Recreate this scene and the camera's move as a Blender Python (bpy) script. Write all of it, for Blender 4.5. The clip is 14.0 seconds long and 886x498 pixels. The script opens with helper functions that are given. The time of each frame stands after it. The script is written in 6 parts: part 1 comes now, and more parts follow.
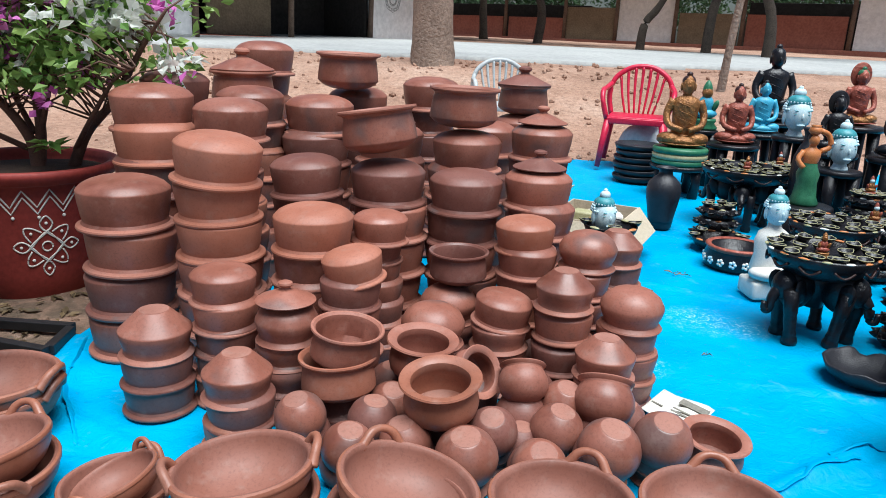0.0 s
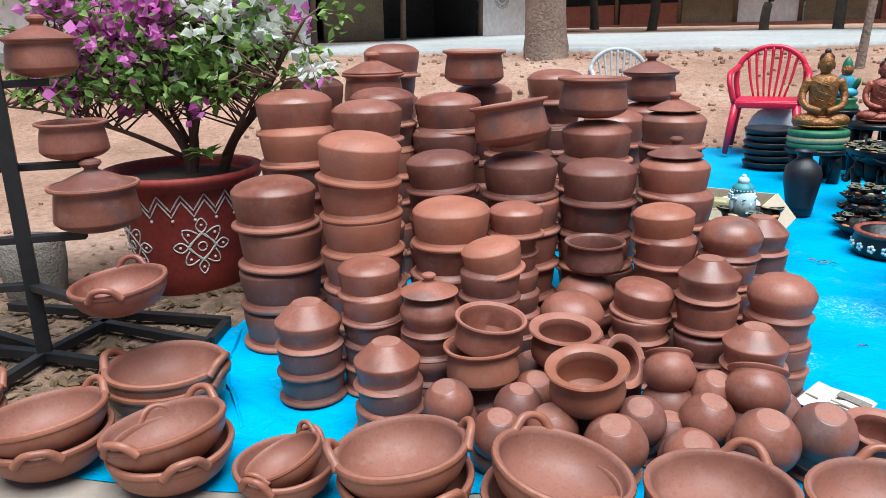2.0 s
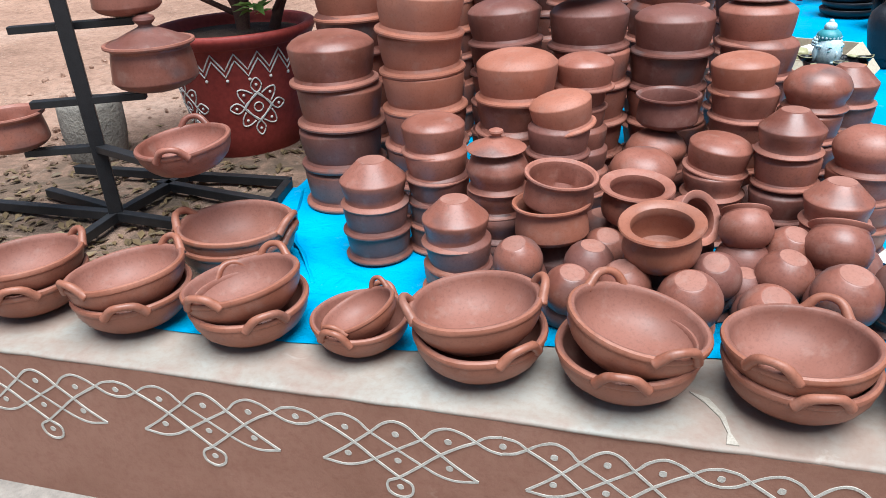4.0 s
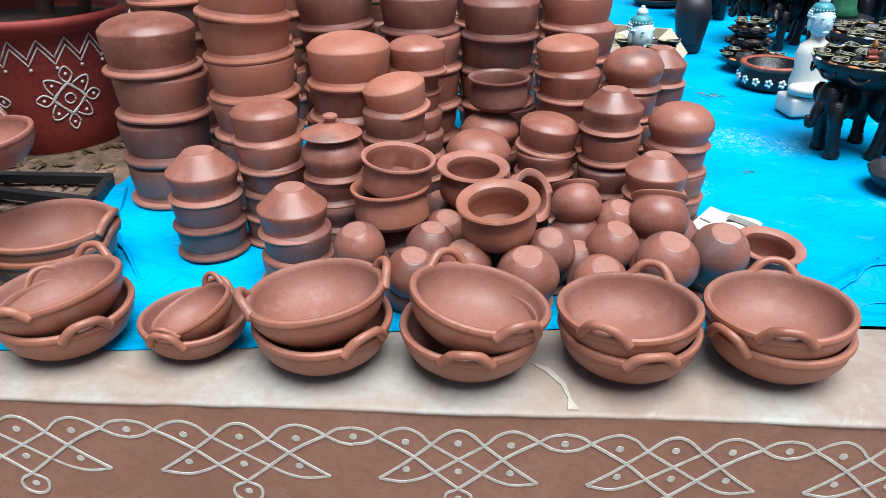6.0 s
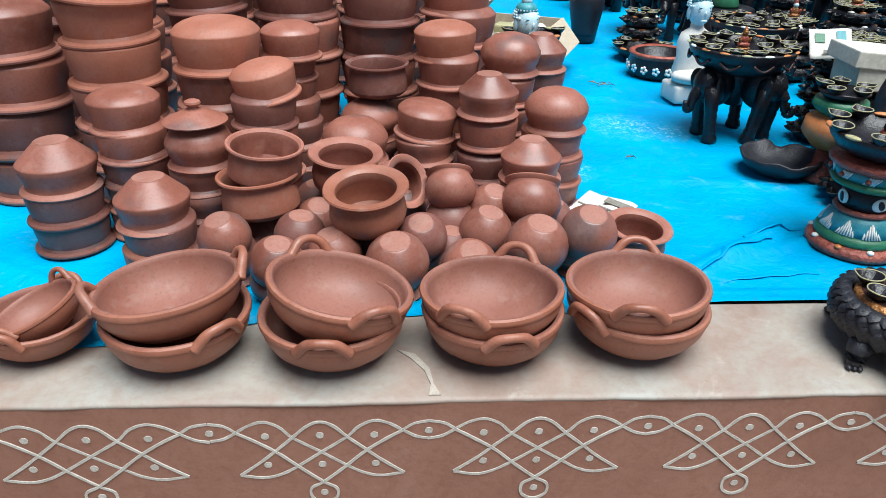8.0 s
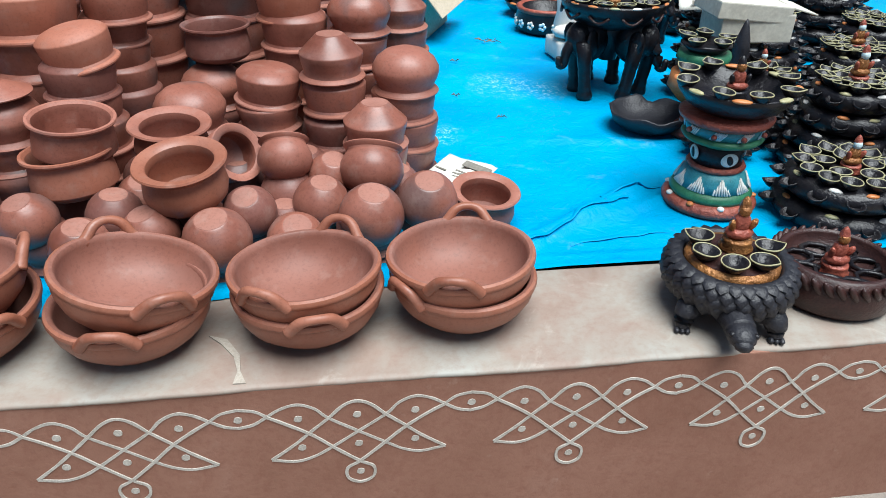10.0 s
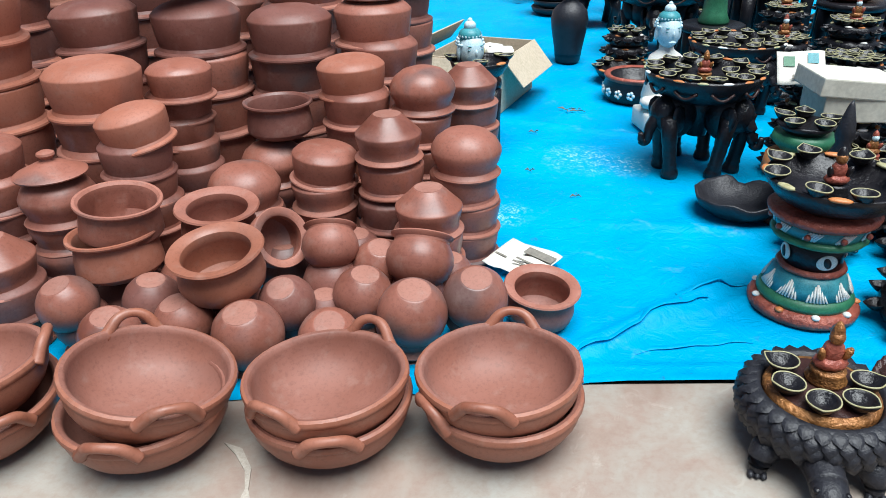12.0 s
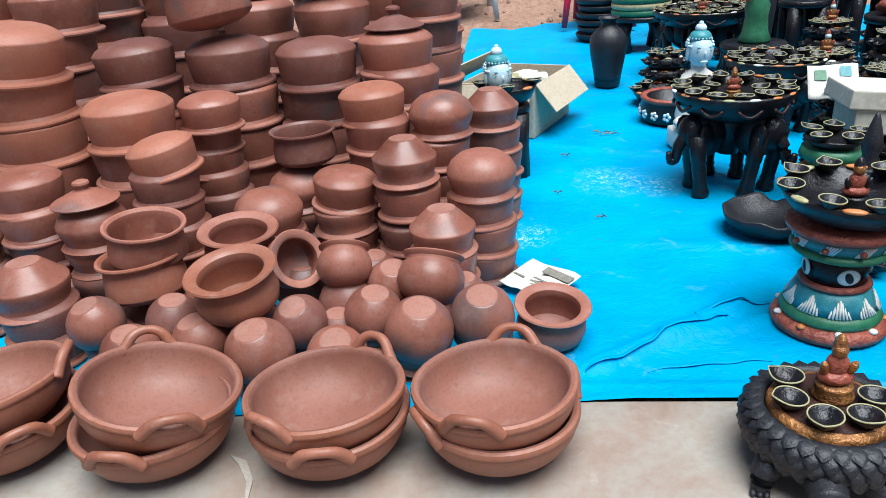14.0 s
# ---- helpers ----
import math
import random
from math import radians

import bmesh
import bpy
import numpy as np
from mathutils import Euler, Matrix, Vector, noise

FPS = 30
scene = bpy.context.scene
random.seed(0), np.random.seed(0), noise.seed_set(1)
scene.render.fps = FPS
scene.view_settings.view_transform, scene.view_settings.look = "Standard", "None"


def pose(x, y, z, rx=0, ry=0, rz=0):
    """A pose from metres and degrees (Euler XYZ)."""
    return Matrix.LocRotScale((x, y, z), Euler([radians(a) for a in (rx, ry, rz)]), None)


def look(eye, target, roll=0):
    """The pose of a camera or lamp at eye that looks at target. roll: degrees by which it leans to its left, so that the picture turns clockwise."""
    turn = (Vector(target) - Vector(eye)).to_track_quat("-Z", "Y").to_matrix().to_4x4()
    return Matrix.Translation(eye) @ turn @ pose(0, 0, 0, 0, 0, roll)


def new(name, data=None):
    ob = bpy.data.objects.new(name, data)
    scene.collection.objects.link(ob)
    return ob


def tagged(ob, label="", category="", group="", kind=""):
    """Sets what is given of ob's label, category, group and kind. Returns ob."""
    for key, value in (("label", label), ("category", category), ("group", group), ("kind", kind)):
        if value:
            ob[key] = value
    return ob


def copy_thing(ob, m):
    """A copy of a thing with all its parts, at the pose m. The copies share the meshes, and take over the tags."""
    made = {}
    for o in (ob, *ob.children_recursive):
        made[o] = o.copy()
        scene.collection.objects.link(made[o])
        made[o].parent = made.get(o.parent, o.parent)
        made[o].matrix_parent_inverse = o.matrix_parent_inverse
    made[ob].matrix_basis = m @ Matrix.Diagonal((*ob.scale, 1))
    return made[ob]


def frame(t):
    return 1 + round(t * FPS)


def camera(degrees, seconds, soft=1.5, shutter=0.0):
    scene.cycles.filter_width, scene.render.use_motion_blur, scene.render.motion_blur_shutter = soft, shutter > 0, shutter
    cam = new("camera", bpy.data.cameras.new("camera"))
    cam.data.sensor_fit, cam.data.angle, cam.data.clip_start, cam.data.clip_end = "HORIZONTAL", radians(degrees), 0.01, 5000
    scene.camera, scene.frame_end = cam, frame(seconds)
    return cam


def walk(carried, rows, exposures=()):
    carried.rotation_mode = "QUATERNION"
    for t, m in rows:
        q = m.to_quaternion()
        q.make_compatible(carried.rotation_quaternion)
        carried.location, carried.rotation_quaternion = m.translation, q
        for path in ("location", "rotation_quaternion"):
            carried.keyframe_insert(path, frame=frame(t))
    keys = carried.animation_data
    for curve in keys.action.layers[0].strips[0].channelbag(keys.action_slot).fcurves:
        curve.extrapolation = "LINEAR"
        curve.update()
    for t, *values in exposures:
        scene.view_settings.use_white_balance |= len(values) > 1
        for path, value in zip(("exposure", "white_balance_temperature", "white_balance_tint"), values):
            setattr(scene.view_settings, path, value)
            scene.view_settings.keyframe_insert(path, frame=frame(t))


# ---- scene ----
cam = camera(62.7, 14.0, 0.9)
PATH = [
    (0, (-0.049, -0.967, 0.889), (-0.157, 0.95, 0.329), 2.6),
    (0.5, (-0.055, -0.992, 0.896), (-0.238, 0.952, 0.463), 1.3),
    (1, (-0.071, -1.013, 0.9), (-0.432, 0.924, 0.556), -0.2),
    (1.5, (-0.087, -1.01, 0.893), (-0.452, 0.9, 0.429), 0.5),
    (2, (-0.112, -1.006, 0.881), (-0.522, 0.867, 0.311), -1.2),
    (2.5, (-0.133, -1.001, 0.867), (-0.486, 0.843, 0.179), -1.2),
    (2.7, (-0.138, -1.004, 0.863), (-0.522, 0.816, 0.128), -1.6),
    (4.8, (-0.182, -0.993, 0.842), (-0.694, 0.701, -0.09), -3.3),
    (5, (-0.174, -0.993, 0.837), (-0.61, 0.73, -0.08), -2.8),
    (5.5, (-0.162, -0.983, 0.835), (-0.457, 0.746, -0.126), -1.9),
    (6, (-0.152, -0.975, 0.83), (-0.258, 0.787, -0.11), -0.5),
    (6.5, (-0.137, -0.967, 0.822), (-0.143, 0.781, -0.15), -1.0),
    (7, (-0.116, -0.972, 0.806), (-0.052, 0.822, -0.075), 1.4),
    (7.5, (-0.082, -0.966, 0.801), (0.007, 0.808, -0.118), 0.9),
    (8, (-0.031, -0.958, 0.801), (0.061, 0.799, -0.149), 1.0),
    (8.5, (0.033, -0.954, 0.801), (0.188, 0.798, -0.151), 1.3),
    (9, (0.124, -0.959, 0.791), (0.391, 0.76, -0.197), 1.6),
    (9.2, (0.142, -0.957, 0.789), (0.432, 0.738, -0.232), 1.6),
    (11.3, (0.28, -0.758, 0.78), (0.37, 0.944, -0.266), 0.4),
    (11.5, (0.284, -0.749, 0.793), (0.37, 0.978, -0.212), 0.8),
    (12, (0.32, -0.755, 0.809), (0.284, 1.019, -0.114), -1.1),
    (12.5, (0.357, -0.772, 0.818), (0.249, 1.033, -0.037), -1.3),
    (13, (0.409, -0.786, 0.811), (0.268, 1.04, 0.007), -2.1),
    (13.5, (0.431, -0.779, 0.795), (0.331, 1.031, -0.05), -3.2),
    (14, (0.43, -0.778, 0.791), (0.219, 1.025, -0.047), -4.2),
]
walk(cam, [(t, look(eye, target, roll)) for t, eye, target, roll in PATH], [(0.0, 0.5, 5950, 5), (2.7, 0.6, 5900, 5), (5.2, 0.78, 5750, 5), (7.0, 0.56, 6000, 5), (11.5, 0.51, 6000, 5), (14.0, 0.51, 5950, 5)])

# ---------------------------------------------------------------- light
G = -0.02          # height of the tarpaulin; the wall's coping is at 0
world = bpy.data.worlds.new("sky")
scene.world = world
world.use_nodes = True
wn = world.node_tree.nodes
sky = wn.new("ShaderNodeTexSky")
sky.sky_type, sky.sun_disc = "NISHITA", False
sky.sun_elevation, sky.sun_rotation = radians(73), radians(146)
sky.dust_density, sky.air_density = 3.0, 1.0
world.node_tree.links.new(sky.outputs[0], wn["Background"].inputs[0])
wn["Background"].inputs[1].default_value = 0.052
sun = new("sun", bpy.data.lights.new("sun", "SUN"))
sun.data.energy, sun.data.angle, sun.data.color = 4.5, radians(46), (1.0, 0.985, 0.96)
sun.matrix_world = look((0.9, -1.4, 6.0), (0, 0, 0))

# ---------------------------------------------------------------- materials


def mat(name, rough=0.7, metal=0.0, spec=0.5):
    m = bpy.data.materials.new(name)
    m.use_nodes = True
    b = m.node_tree.nodes["Principled BSDF"]
    b.inputs["Roughness"].default_value = rough
    b.inputs["Metallic"].default_value = metal
    b.inputs["Specular IOR Level"].default_value = spec
    return m, m.node_tree.nodes, m.node_tree.links, b


def noise_node(n, l, scale, detail=4.0, rough=0.55, vector=None, distort=0.0):
    t = n.new("ShaderNodeTexNoise")
    t.inputs["Scale"].default_value = scale
    t.inputs["Detail"].default_value = detail
    t.inputs["Roughness"].default_value = rough
    t.inputs["Distortion"].default_value = distort
    if vector:
        l.new(vector, t.inputs["Vector"])
    return t


def ramp(n, l, source, stops):
    r = n.new("ShaderNodeValToRGB")
    e = r.color_ramp.elements
    for i, (p, c) in enumerate(stops):
        el = e[i] if i < 2 else e.new(p)
        el.position, el.color = p, (*c, 1.0) if len(c) == 3 else c
    l.new(source, r.inputs[0])
    return r


def mix(n, l, fac, a, b, mode="MIX"):
    m = n.new("ShaderNodeMix")
    m.data_type, m.blend_type = "RGBA", mode
    for sock, v in ((m.inputs[0], fac), (m.inputs[6], a), (m.inputs[7], b)):
        if isinstance(v, (int, float)):
            sock.default_value = v
        elif isinstance(v, tuple):
            sock.default_value = (*v, 1.0)
        else:
            l.new(v, sock)
    return m.outputs[2]


def bump(n, l, b, height, strength=0.3, dist=0.01):
    k = n.new("ShaderNodeBump")
    k.inputs["Strength"].default_value, k.inputs["Distance"].default_value = strength, dist
    l.new(height, k.inputs["Height"])
    l.new(k.outputs[0], b.inputs["Normal"])


def varied(name, a, b2, scale=20.0, rough=0.7, metal=0.0, bstr=0.25, bdist=0.004, spec=0.4, fine=8.0):
    """A surface of two tones mixed at two scales, with fine relief."""
    m, n, l, b = mat(name, rough, metal, spec)
    co = n.new("ShaderNodeTexCoord").outputs["Object"]
    big = noise_node(n, l, scale, 5, 0.6, co)
    small = noise_node(n, l, scale * fine, 4, 0.6, co)
    r1 = ramp(n, l, big.outputs[0], [(0.3, a), (0.7, b2)])
    out = mix(n, l, 0.35, r1.outputs[0], ramp(n, l, small.outputs[0], [(0.3, tuple(v * 0.6 for v in a)), (0.7, tuple(min(1, v * 1.25) for v in b2))]).outputs[0])
    l.new(out, b.inputs["Base Color"])
    bump(n, l, b, small.outputs[0], bstr, bdist)
    return m


def clay(name, a, b2, smoke=0.5, rough=0.72, rings=0.05):
    """Fired terracotta: tone varies from pot to pot, with blotches, fire clouds and turning rings."""
    m, n, l, b = mat(name, rough, 0, 0.45)
    tc = n.new("ShaderNodeTexCoord")
    info = n.new("ShaderNodeObjectInfo")
    add = n.new("ShaderNodeVectorMath")
    add.operation = "ADD"
    sc = n.new("ShaderNodeVectorMath")
    sc.operation = "SCALE"
    comb = n.new("ShaderNodeCombineXYZ")
    for i in range(3):
        l.new(info.outputs["Random"], comb.inputs[i])
    l.new(comb.outputs[0], sc.inputs[0])
    sc.inputs["Scale"].default_value = 37.0
    l.new(tc.outputs["Object"], add.inputs[0])
    l.new(sc.outputs[0], add.inputs[1])
    v = add.outputs[0]
    tone = ramp(n, l, info.outputs["Random"], [(0.0, a), (0.55, tuple((p + q) / 2 for p, q in zip(a, b2))), (1.0, b2)])
    blot = noise_node(n, l, 9, 5, 0.6, v)
    c = mix(n, l, ramp(n, l, blot.outputs[0], [(0.35, (0, 0, 0)), (0.70, (0.75, 0.75, 0.75))]).outputs[0], tone.outputs[0], tuple(min(1, k * s) for k, s in zip(b2, (1.15, 1.25, 1.35))))
    smk = noise_node(n, l, 5.5, 3, 0.5, v, 0.4)
    c = mix(n, l, ramp(n, l, smk.outputs[0], [(0.585, (0, 0, 0)), (0.70, (smoke, smoke, smoke))]).outputs[0], c, (0.095, 0.085, 0.085))
    speck = noise_node(n, l, 160, 3, 0.7, v)
    c = mix(n, l, ramp(n, l, speck.outputs[0], [(0.3, (0.35, 0.35, 0.35)), (0.5, (0, 0, 0))]).outputs[0], c, tuple(k * 0.55 for k in a))
    dust = noise_node(n, l, 26, 4, 0.65, v)
    c = mix(n, l, ramp(n, l, dust.outputs[0], [(0.55, (0, 0, 0)), (0.8, (0.3, 0.3, 0.3))]).outputs[0], c, (0.36, 0.27, 0.23))
    l.new(c, b.inputs["Base Color"])
    rg = ramp(n, l, blot.outputs[0], [(0.3, (rough - 0.14,) * 3), (0.7, (rough + 0.12,) * 3)])
    l.new(rg.outputs[0], b.inputs["Roughness"])
    wave = n.new("ShaderNodeTexWave")
    wave.bands_direction = "Z"
    wave.inputs["Scale"].default_value, wave.inputs["Distortion"].default_value = 55, 2.5
    wave.inputs["Detail"].default_value = 2
    l.new(tc.outputs["Object"], wave.inputs["Vector"])
    h = mix(n, l, 0.72, wave.outputs[0], speck.outputs[0])
    bump(n, l, b, h, rings, 0.003)
    return m


CLAY = clay("terracotta", (0.150, 0.049, 0.032), (0.290, 0.106, 0.070), 0.6, 0.42)
CLAY_BOWL = clay("terracotta_bowl", (0.222, 0.076, 0.044), (0.298, 0.110, 0.064), 0.25, 0.46, 0.03)
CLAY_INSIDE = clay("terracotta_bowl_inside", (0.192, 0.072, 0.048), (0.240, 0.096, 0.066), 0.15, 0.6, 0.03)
# scraped clay, with the light from above also put into its paler colour
CLAY_BASE = clay("terracotta_scraped_toplit_base", (0.215, 0.086, 0.060), (0.300, 0.128, 0.090), 0.2, 0.7)
CLAY_RIM = clay("terracotta_pale_rim", (0.245, 0.088, 0.056), (0.335, 0.132, 0.090), 0.45, 0.6)
# darker terracotta; pots beneath others and in the gaps all use it
CLAY_DARK = clay("terracotta_dark", (0.125, 0.046, 0.034), (0.195, 0.074, 0.054), 0.7, 0.48)
CLAY_PALE = clay("terracotta_orange", (0.295, 0.102, 0.060), (0.35, 0.130, 0.080), 0.2, 0.56)
BLACK = varied("black_clay", (0.004, 0.004, 0.006), (0.016, 0.014, 0.016), 30, 0.28, 0, 0.4, 0.006, fine=4.0)
BROWNBLACK = varied("dark_brown_lacquer", (0.022, 0.010, 0.010), (0.055, 0.022, 0.018), 30, 0.35, 0, 0.4, 0.004)
SLATE = varied("slate_black_clay", (0.009, 0.009, 0.012), (0.026, 0.026, 0.032), 25, 0.42, 0, 0.4, 0.004)
STEEL = varied("black_painted_steel", (0.008, 0.008, 0.009), (0.02, 0.02, 0.022), 40, 0.45, 0, 0.15, 0.002)
RUST = varied("red_oxide_paint", (0.23, 0.028, 0.022), (0.31, 0.045, 0.034), 7, 0.6, 0, 0.2, 0.003)
WHITE = varied("white_paint", (0.66, 0.64, 0.58), (0.80, 0.78, 0.72), 40, 0.75, 0, 0.2, 0.002)
LINE = varied("kolam_paint", (0.38, 0.35, 0.30), (0.60, 0.57, 0.51), 60, 0.8, 0, 0.3, 0.002)
GOLD = varied("gold_brown_paint", (0.13, 0.045, 0.015), (0.42, 0.19, 0.06), 16, 0.36, 0.35, 0.9, 0.012, fine=3.0)
REDBROWN = varied("red_brown_paint", (0.17, 0.035, 0.024), (0.40, 0.11, 0.07), 16, 0.4, 0.1, 0.8, 0.010, fine=3.0)
BLUE = varied("bright_blue_paint", (0.03, 0.28, 0.45), (0.10, 0.45, 0.62), 25, 0.4, 0, 0.2, 0.003)
PALEBLUE = varied("pale_blue_paint", (0.42, 0.62, 0.70), (0.66, 0.80, 0.84), 30, 0.5, 0, 0.3, 0.003)
TEAL = varied("teal_paint", (0.02, 0.16, 0.19), (0.08, 0.34, 0.38), 45, 0.4, 0, 0.2, 0.003)
GREEN = varied("green_paint", (0.015, 0.10, 0.05), (0.05, 0.20, 0.10), 40, 0.4, 0, 0.2, 0.003)
ORANGE = varied("orange_paint", (0.45, 0.13, 0.04), (0.60, 0.24, 0.08), 40, 0.4, 0, 0.2, 0.003)
YELLOW = varied("yellow_green_paint", (0.26, 0.23, 0.09), (0.46, 0.44, 0.27), 80, 0.45, 0, 0.2, 0.002)
REDPLASTIC = varied("red_plastic", (0.50, 0.012, 0.045), (0.60, 0.022, 0.065), 5, 0.32, 0, 0.05, 0.002)
WHITEPLASTIC = varied("white_plastic", (0.62, 0.64, 0.64), (0.72, 0.73, 0.72), 5, 0.35, 0, 0.05, 0.002)
CARD = varied("corrugated_card", (0.46, 0.38, 0.27), (0.56, 0.47, 0.35), 12, 0.85, 0, 0.15, 0.002)
GREYCARD = varied("grey_card", (0.52, 0.50, 0.42), (0.60, 0.58, 0.49), 9, 0.8, 0, 0.1, 0.002)
PAPER = varied("printed_paper", (0.62, 0.60, 0.52), (0.76, 0.74, 0.66), 30, 0.8, 0, 0.1, 0.002)
INK = varied("printed_ink", (0.10, 0.09, 0.08), (0.26, 0.24, 0.20), 120, 0.8, 0, 0.1, 0.001)
SOIL = varied("potting_soil", (0.045, 0.025, 0.018), (0.10, 0.06, 0.04), 30, 0.95, 0, 0.8, 0.01)
BARK = varied("bark", (0.17, 0.125, 0.10), (0.36, 0.27, 0.21), 3.5, 0.95, 0, 0.9, 0.03)
DARKBARK = varied("dark_bark", (0.035, 0.028, 0.022), (0.09, 0.07, 0.055), 6, 0.95, 0, 0.8, 0.02)
TWIG = varied("twig", (0.07, 0.035, 0.028), (0.16, 0.09, 0.065), 40, 0.85, 0, 0.5, 0.004)
GREY_POT = varied("rough_grey_pot", (0.13, 0.115, 0.10), (0.26, 0.23, 0.19), 12, 0.9, 0, 0.8, 0.01)
PLASTER = varied("white_plaster", (0.76, 0.77, 0.77), (0.86, 0.86, 0.84), 1.3, 0.85, 0, 0.3, 0.01)
MUDWALL = varied("red_mud_plaster", (0.25, 0.085, 0.06), (0.34, 0.13, 0.09), 2, 0.9, 0, 0.4, 0.01)
MAT = varied("woven_mat", (0.16, 0.12, 0.075), (0.26, 0.20, 0.13), 3, 0.9, 0, 0.5, 0.01)
WOOD = varied("old_wood", (0.09, 0.06, 0.045), (0.19, 0.135, 0.10), 6, 0.85, 0, 0.5, 0.008)
# near-black base colour: the shade inside the huts is painted in
INTERIOR_SHADE = varied("interior_shade_colour", (0.012, 0.011, 0.010), (0.035, 0.03, 0.028), 2, 0.95)
CLOTH = varied("canvas_cloth", (0.32, 0.27, 0.20), (0.48, 0.42, 0.33), 3, 0.9, 0, 0.3, 0.01)
CONCRETE = varied("pale_concrete", (0.30, 0.30, 0.295), (0.42, 0.42, 0.40), 0.9, 0.85, 0, 0.3, 0.01, fine=14)
ROAD = varied("road_dust", (0.22, 0.19, 0.165), (0.32, 0.28, 0.24), 2.0, 0.95, 0, 0.6, 0.01, fine=20)


PATCH = varied("bare_plaster", (0.36, 0.315, 0.26), (0.43, 0.385, 0.325), 30, 0.8, 0, 0.2, 0.002)


def coping_material():
    m, n, l, b = mat("worn_coping_plaster", 0.62, 0, 0.4)
    co = n.new("ShaderNodeTexCoord").outputs["Object"]
    big = noise_node(n, l, 4.5, 6, 0.62, co, 0.6)
    c = ramp(n, l, big.outputs[0], [(0.28, (0.225, 0.155, 0.118)), (0.42, (0.285, 0.218, 0.178)), (0.54, (0.305, 0.268, 0.226)), (0.68, (0.335, 0.322, 0.286))]).outputs[0]
    fine = noise_node(n, l, 60, 4, 0.7, co)
    c = mix(n, l, ramp(n, l, fine.outputs[0], [(0.3, (0.3,) * 3), (0.55, (0,) * 3)]).outputs[0], c, (0.22, 0.12, 0.085))
    pale = noise_node(n, l, 11, 5, 0.7, co, 1.0)
    c = mix(n, l, ramp(n, l, pale.outputs[0], [(0.62, (0,) * 3), (0.74, (0.4,) * 3)]).outputs[0], c, (0.46, 0.42, 0.36))
    l.new(c, b.inputs["Base Color"])
    bump(n, l, b, big.outputs[0], 0.3, 0.006)
    return m


def wall_material():
    m, n, l, b = mat("painted_wall_face", 0.7, 0, 0.35)
    co = n.new("ShaderNodeTexCoord").outputs["Object"]
    big = noise_node(n, l, 3, 6, 0.62, co, 0.5)
    c = ramp(n, l, big.outputs[0], [(0.30, (0.235, 0.112, 0.074)), (0.60, (0.298, 0.152, 0.106)), (0.78, (0.34, 0.20, 0.15))]).outputs[0]
    fine = noise_node(n, l, 70, 4, 0.7, co)
    c = mix(n, l, ramp(n, l, fine.outputs[0], [(0.3, (0.35,) * 3), (0.55, (0,) * 3)]).outputs[0], c, (0.19, 0.07, 0.045))
    pale = noise_node(n, l, 16, 5, 0.7, co)
    c = mix(n, l, ramp(n, l, pale.outputs[0], [(0.64, (0,) * 3), (0.74, (0.3,) * 3)]).outputs[0], c, (0.45, 0.33, 0.26))
    l.new(c, b.inputs["Base Color"])
    bump(n, l, b, fine.outputs[0], 0.25, 0.004)
    return m


def tarp_material():
    m, n, l, b = mat("blue_tarpaulin", 0.58, 0, 0.25)
    co = n.new("ShaderNodeTexCoord").outputs["Object"]
    big = noise_node(n, l, 2.2, 5, 0.6, co, 0.8)
    c = ramp(n, l, big.outputs[0], [(0.3, (0.003, 0.245, 0.495)), (0.7, (0.006, 0.345, 0.62))]).outputs[0]
    dust = noise_node(n, l, 7, 7, 0.75, co, 0.6)
    c = mix(n, l, ramp(n, l, dust.outputs[0], [(0.60, (0,) * 3), (0.78, (0.45,) * 3)]).outputs[0], c, (0.24, 0.46, 0.58))
    dirt = noise_node(n, l, 26, 5, 0.7, co, 0.5)
    c = mix(n, l, ramp(n, l, dirt.outputs[0], [(0.62, (0,) * 3), (0.72, (0.6,) * 3)]).outputs[0], c, (0.02, 0.15, 0.28))
    for px, py, rad in ((0.74, 1.47, 0.16), (0.86, 1.40, 0.10), (0.58, 2.6, 0.14), (0.45, 1.05, 0.09)):
        # glints on scuffed creases, painted as pale crackle in a few spots
        gap = n.new("ShaderNodeVectorMath")
        gap.operation = "DISTANCE"
        l.new(co, gap.inputs[0])
        gap.inputs[1].default_value = (px, py, G)
        near = n.new("ShaderNodeMapRange")
        near.inputs["From Min"].default_value, near.inputs["From Max"].default_value = rad, rad * 0.3
        l.new(gap.outputs["Value"], near.inputs["Value"])
        sc = noise_node(n, l, 55, 5, 0.75, co, 1.5)
        k = mix(n, l, 1.0, ramp(n, l, sc.outputs[0], [(0.54, (0,) * 3), (0.60, (0.75,) * 3)]).outputs[0], near.outputs[0], "MULTIPLY")
        c = mix(n, l, k, c, (0.45, 0.68, 0.76))
    l.new(c, b.inputs["Base Color"])
    wr = noise_node(n, l, 16, 5, 0.6, co, 1.4)
    h = mix(n, l, 0.3, wr.outputs[0], dirt.outputs[0])
    bump(n, l, b, h, 0.5, 0.02)
    return m


